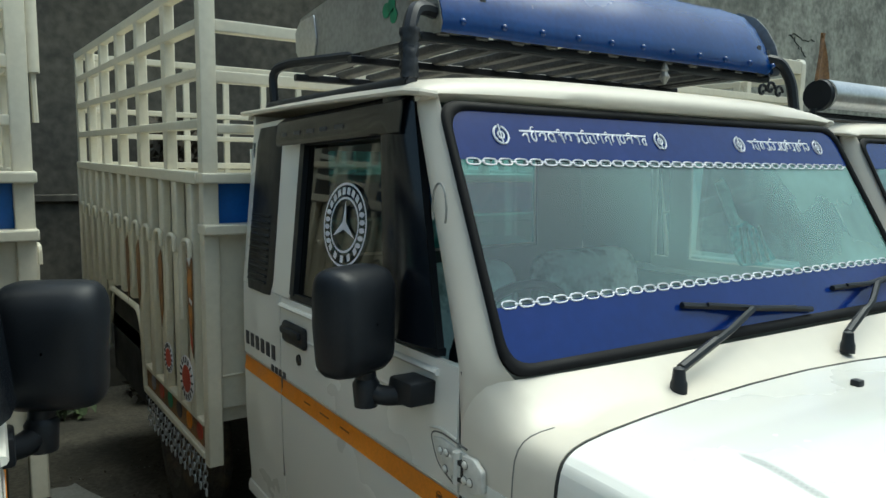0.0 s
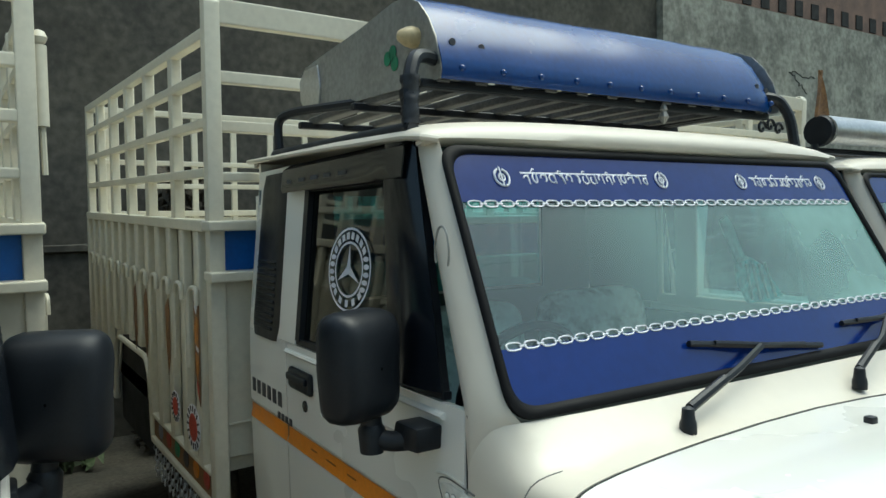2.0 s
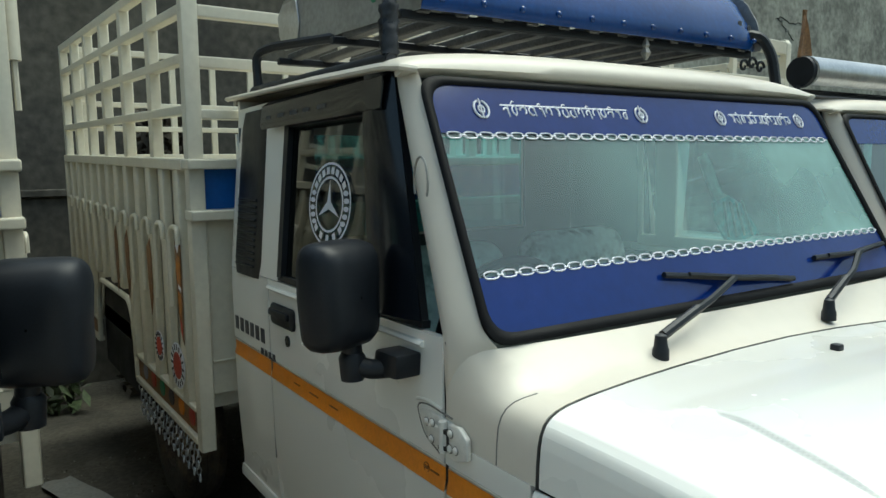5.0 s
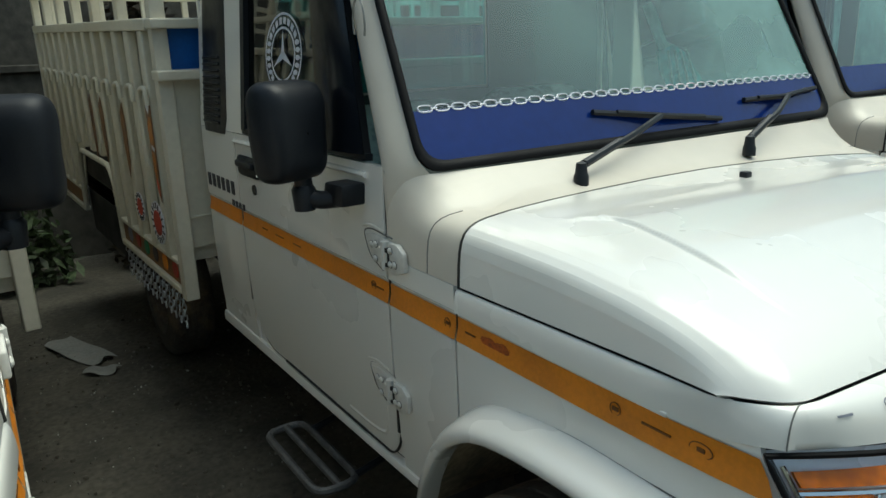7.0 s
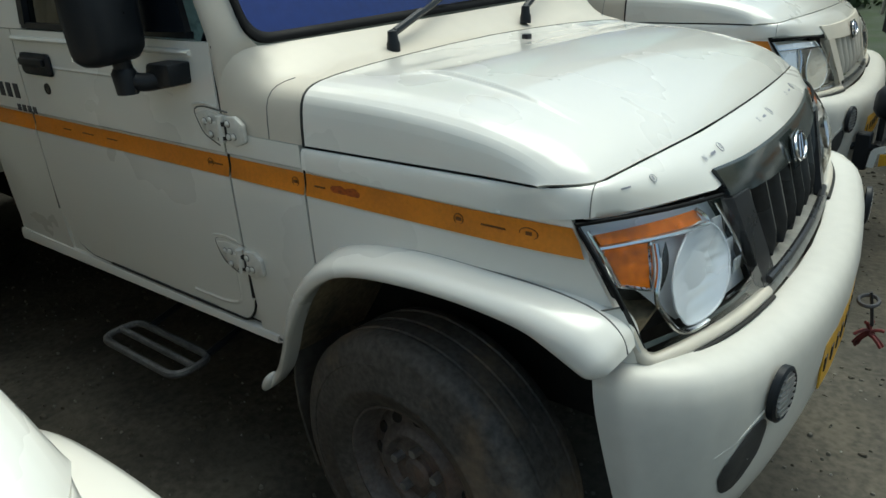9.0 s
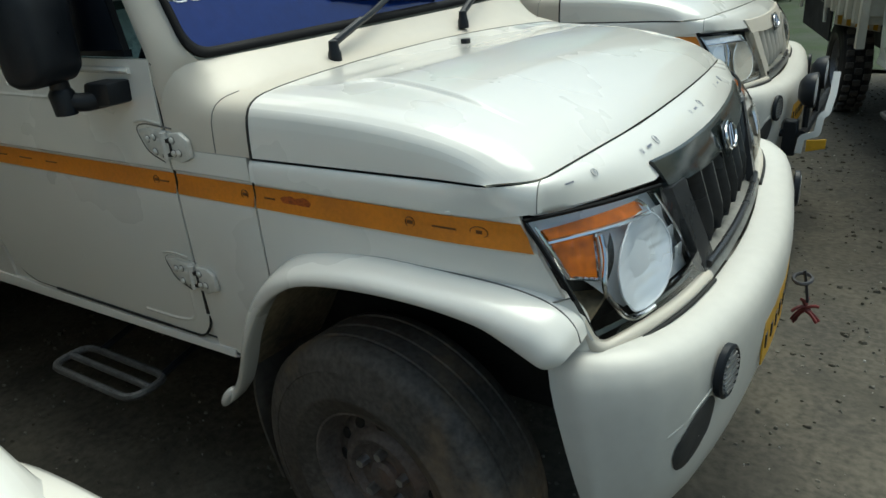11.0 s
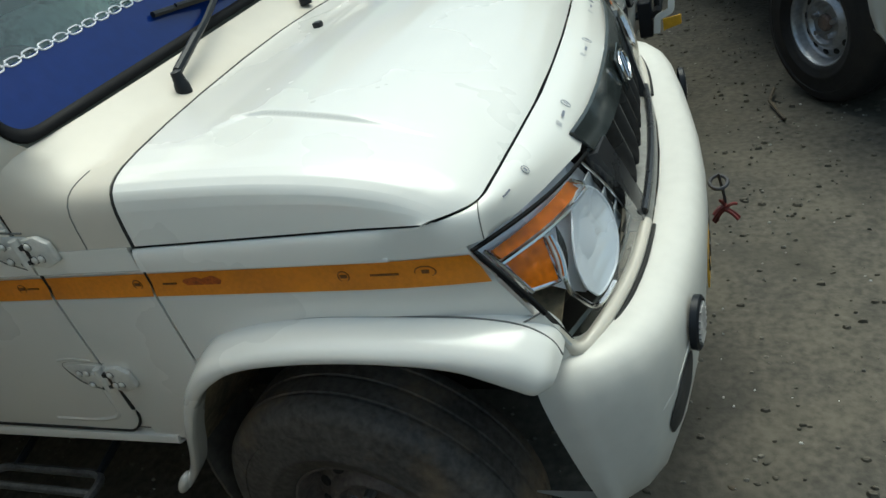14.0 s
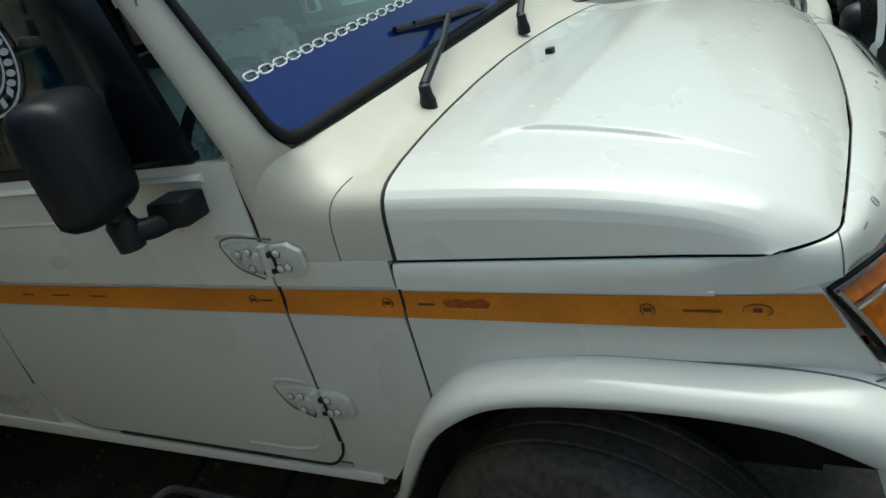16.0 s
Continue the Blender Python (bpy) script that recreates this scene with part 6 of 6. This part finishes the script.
# ---- ground, walls, distance ----
SOIL = material("bare_earth", (0.076, 0.069, 0.053), 0.95, vary=0.4, scale=3.4, fine=38, bump=0.016, dirt=(0.034, 0.032, 0.024), dirt_amount=0.8)
GRASS = material("short_grass", (0.026, 0.042, 0.015), 0.9, vary=0.35, scale=2, fine=60, bump=0.01, dirt=(0.045, 0.04, 0.026), dirt_amount=0.6)
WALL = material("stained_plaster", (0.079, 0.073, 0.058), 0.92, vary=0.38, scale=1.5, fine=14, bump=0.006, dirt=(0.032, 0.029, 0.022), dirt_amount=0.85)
WALL2 = material("weathered_cement", (0.29, 0.285, 0.24), 0.92, vary=0.36, scale=2.6, fine=14, bump=0.008, dirt=(0.11, 0.108, 0.09), dirt_amount=0.9)
BRICK = material("old_brick", (0.17, 0.11, 0.085), 0.9, vary=0.3, scale=4, fine=40, bump=0.004, island=0.25)
STONE = material("pebble", (0.15, 0.14, 0.115), 0.9, vary=0.2, scale=20, fine=80, island=0.3)
LEAF = material("dry_leaf", (0.085, 0.068, 0.045), 0.85, vary=0.3, scale=20, island=0.4)
PAPER = material("scrap_paper", (0.22, 0.22, 0.205), 0.8, vary=0.15, scale=15, dirt=(0.25, 0.23, 0.2), dirt_amount=0.6)
FOLIAGE = material("dark_foliage", (0.05, 0.075, 0.028), 0.7, vary=0.4, scale=3, island=0.5)
TWIG = material("dry_brush", (0.06, 0.05, 0.035), 0.9, vary=0.4, scale=9, island=0.5)

rows = []
gx_ = [-400, -60, -20] + span(-8, 8, 65) + [20, 60, 400]
gy_ = [-400, -60, -20] + span(-8, 10, 73) + [20, 60, 400]
for x in gx_:
    row = []
    for y in gy_:
        near = abs(x) < 9 and abs(y) < 11
        z = 0.022 * noise.noise((x * 0.8, y * 0.8, 0)) + 0.012 * noise.noise((x * 2.6, y * 2.6, 5)) - 0.012 if near else -0.02
        row.append((x, y, z))
    rows.append(row)
ground = part("ground", sheet(rows), SOIL, None, sharp=180)
tagged(ground, "bare dusty earth with litter", "ground", kind="structure")


def ground_z(x, y):
    return 0.022 * noise.noise((x * 0.8, y * 0.8, 0)) + 0.012 * noise.noise((x * 2.6, y * 2.6, 5)) - 0.012


def scatter(name, mat, n, area, size, flat, label, seed):
    rng = random.Random(seed)
    verts, faces = [], []
    for _ in range(n):
        x, y = rng.uniform(area[0], area[1]), rng.uniform(area[2], area[3])
        r = rng.uniform(*size) * rng.uniform(0.5, 1.0)
        k = len(verts)
        m = 6
        z = ground_z(x, y)
        a0 = rng.uniform(0, 6.28)
        st = rng.uniform(0.45, 1.0)
        for j in range(m):
            a = a0 + 2 * math.pi * j / m
            rr = r * rng.uniform(0.7, 1.2)
            u, v = rr * math.cos(a), rr * st * math.sin(a)
            verts.append((x + u, y + v, z - 0.002))
            verts.append((x + u * 0.7, y + v * 0.7, z + r * flat * rng.uniform(0.5, 1.2) + 0.002))
        verts.append((x, y, z + r * flat + 0.003))
        for j in range(m):
            a, b = k + 2 * j, k + 2 * ((j + 1) % m)
            faces += [(a, b, b + 1, a + 1), (a + 1, b + 1, k + 2 * m)]
    me = bpy.data.meshes.new(name)
    me.from_pydata(verts, [], faces)
    me.materials.append(mat)
    return tagged(new(name, me), label, name.split("_")[-1], kind="stuff")


scatter("ground_pebbles", STONE, 5200, (-4, 3, -1.7, 6), (0.003, 0.012), 0.6, "small pebbles strewn on the earth", 1)
CHIP = material("pale_chip", (0.42, 0.41, 0.37), 0.8, vary=0.15, scale=15, island=0.3)
CRUMB = material("soil_crumb", (0.082, 0.074, 0.056), 0.95, vary=0.2, island=0.12)
scatter("ground_crumbs", CRUMB, 3600, (-4, 3, -1.7, 6), (0.005, 0.022), 0.5, "crumbs of dry soil", 2)
scatter("fallen_leaves", LEAF, 70, (-4, 3, -1.6, 6), (0.005, 0.016), 0.12, "dry fallen leaves and litter", 3)
scatter("paper_bits", CHIP, 1100, (-4, 3, -1.5, 5), (0.002, 0.009), 0.1, "bits of paper litter", 6)


def scrap(x, y, w, d, turn, label):
    rows = [[(w * (u - 0.5) * (1 + 0.1 * math.sin(7 * v)), d * (v - 0.5) * (1 + 0.15 * math.sin(5 * u)), 0.012 + 0.012 * math.sin(6 * u + 3 * v)) for v in span(0, 1, 6)] for u in span(0, 1, 9)]
    o = part("paper_scrap", sheet(rows, 0.002), PAPER, None)
    o.matrix_basis = pose(x, y, ground_z(x, y) + 0.004, 0, 0, turn)
    tagged(o, label, "litter")


scrap(-3.45, -1.20, 0.5, 0.16, 20, "crumpled grey paper lying on the earth")
scrap(-3.1, -1.14, 0.16, 0.1, 50, "torn paper scrap on the earth")
scrap(-0.75, -1.12, 0.05, 0.04, 10, "tiny paper scrap on the earth")
twig = part("twig", tube([(-0.40, -1.02, 0.012), (-0.34, -1.03, 0.016), (-0.29, -1.08, 0.012), (-0.24, -1.16, 0.01)], 0.004, 5), LEAF, None)
tagged(twig, "thin dry twig on the earth", "twig")
twig2 = part("twig", tube([(1.0, 1.7, 0.012), (0.95, 1.9, 0.02), (0.98, 2.05, 0.015)], 0.008, 5), LEAF, None)
tagged(twig2, "crooked dry stick on the earth", "twig")

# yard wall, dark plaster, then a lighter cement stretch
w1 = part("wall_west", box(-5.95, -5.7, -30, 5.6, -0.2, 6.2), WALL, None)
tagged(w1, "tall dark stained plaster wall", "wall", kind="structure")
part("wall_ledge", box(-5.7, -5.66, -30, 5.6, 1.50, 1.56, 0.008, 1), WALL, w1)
w2 = part("wall_north_west", box(-5.93, -5.6, 5.61, 30, -0.2, 4.55), WALL2, None)
tagged(w2, "weathered grey cement wall with flaking plaster", "wall", kind="structure")
CRACK = material("dark_crack", (0.02, 0.019, 0.017), 0.95, vary=0.3)
rng2 = random.Random(21)
for y0, z0, y1, z1 in ((5.65, 3.86, 7.5, 3.80), (8.25, 3.75, 8.9, 3.69), (8.3, 3.74, 8.7, 3.45)):
    pts = [(-5.598, y0 + (y1 - y0) * u + rng2.uniform(-0.03, 0.03), z0 + (z1 - z0) * u + rng2.uniform(-0.03, 0.03)) for u in span(0, 1, 12)]
    part("wall_crack", tube(pts, 0.007, 5), CRACK, w2)
brick = part("wall_behind", box(-8.2, -7.8, 9.5, 40, 0, 7.5), BRICK, None)
tagged(brick, "unplastered brick building behind the wall", "building", kind="structure")
for i in range(10):
    part("brick_opening", box(-7.81, -7.78, 10.3 + 0.55 * i, 10.55 + 0.55 * i, 5.6, 5.9), DARK, brick)


def shrub(name, x, y, r, h, n, mat, label, seed, size):
    rng = random.Random(seed)
    verts, faces = [], []
    for _ in range(n):
        a, q = rng.uniform(0, 6.283), rng.random() ** 0.5
        lump = 0.7 + 0.4 * noise.noise((math.cos(a) * 2 + seed, math.sin(a) * 2, rng.random() * 2))
        z = h * rng.random() ** 1.3
        rr = r * q * lump * (1.1 - 0.6 * z / h)
        c = Vector((x + rr * math.cos(a), y + rr * math.sin(a), z + 0.02))
        d1 = Vector((rng.gauss(0, 1), rng.gauss(0, 1), rng.gauss(0, 0.8))).normalized()
        d2 = d1.cross(Vector((rng.gauss(0, 1), rng.gauss(0, 1), rng.gauss(0, 1)))).normalized()
        s = rng.uniform(*size)
        k = len(verts)
        verts += [c - d1 * s, c + d2 * s * 0.35, c + d1 * s, c - d2 * s * 0.35]
        faces.append((k, k + 1, k + 2, k + 3))
    me = bpy.data.meshes.new(name)
    me.from_pydata(verts, [], faces)
    me.materials.append(mat)
    return tagged(new(name, me), label, "shrub")


shrub("dry_bush", -5.25, -0.3, 0.5, 2.1, 2600, TWIG, "dark dry bush against the wall", 3, (0.04, 0.12))
shrub("weed_patch", -5.15, -1.35, 0.45, 0.8, 900, FOLIAGE, "green weeds growing at the foot of the wall", 8, (0.03, 0.09))
BARK = material("tree_bark", (0.09, 0.07, 0.05), 0.9, vary=0.35, scale=4, fine=30, bump=0.01)


def tree(x, y, h, r, seed):
    """Tapered trunk with limbs and a crown of small leaf clumps."""
    rng = random.Random(seed)
    t = new("tree")
    tagged(t, "leafy green tree added unseen at the edge of the yard", "tree", "trees behind the yard")
    t.location = (x, y, 0)
    bm = bmesh.new()
    rows = [[(0.16 * (1 - 0.6 * v) * math.cos(a) + 0.2 * math.sin(2 * v), 0.16 * (1 - 0.6 * v) * math.sin(a), v * h * 0.55) for a in span(0, 2 * math.pi * 9 / 10, 10)] for v in span(0, 1, 7)]
    bm = sheet(rows, closed=True, bm=bm)
    tips = []
    for k in range(9):
        a, z0 = rng.uniform(0, 6.28), h * rng.uniform(0.22, 0.52)
        L = r * rng.uniform(0.6, 1.0)
        p0 = Vector((0.1, 0, z0))
        p2 = p0 + Vector((L * math.cos(a), L * math.sin(a), h * rng.uniform(0.12, 0.4)))
        bm = tube([p0, p0.lerp(p2, 0.5) + Vector((0, 0, 0.2)), p2], 0.045, 6, bm=bm)
        tips += [p2, p0.lerp(p2, 0.6)]
    part("trunk", bm, BARK, t)
    verts, faces = [], []
    clumps = tips + [Vector((rng.gauss(0, r * 0.45), rng.gauss(0, r * 0.45), h * rng.uniform(0.3, 1.0))) for _ in range(26)]
    for c in clumps:
        cr = r * rng.uniform(0.2, 0.42)
        for _ in range(110):
            d = Vector((rng.gauss(0, 1), rng.gauss(0, 1), rng.gauss(0, 0.75))).normalized() * cr * rng.random() ** 0.4
            p = c + d
            u = Vector((rng.gauss(0, 1), rng.gauss(0, 1), rng.gauss(0, 0.7))).normalized()
            w = u.cross(Vector((rng.gauss(0, 1), rng.gauss(0, 1), rng.gauss(0, 1)))).normalized()
            q = rng.uniform(0.09, 0.2)
            k = len(verts)
            verts += [p - u * q, p + w * q * 0.5, p + u * q, p - w * q * 0.5]
            faces.append((k, k + 1, k + 2, k + 3))
    me = bpy.data.meshes.new("crown")
    me.from_pydata(verts, [], faces)
    me.materials.append(FOLIAGE)
    new("crown", me).parent = t


rng = random.Random(12)
# unseen trees, added to darken low reflections in hood and glass
for i in range(9):
    tree(-9 + 3.6 * i + rng.uniform(-0.8, 0.8), 25 + rng.uniform(-2, 3), 4.4 + rng.uniform(-0.8, 0.9), 1.9, 20 + i)
for i in range(8):
    shrub("far_shrub", -4 + 2.1 * i + rng.uniform(-0.4, 0.4), 13.5 + rng.uniform(-0.6, 1), 1.3, 1.7 + rng.uniform(-0.5, 0.6), 1200, FOLIAGE, "dark leafy shrub at the edge of the yard", 60 + i, (0.08, 0.2))
rows = [[(x, y, 0.03 + 0.02 * noise.noise((x, y, 2))) for y in span(6.5, 30, 24)] for x in span(-5.5, 14, 24)]
tagged(part("grass", sheet(rows), GRASS, None, sharp=180), "patchy short grass beyond the trucks", "grass", kind="stuff")
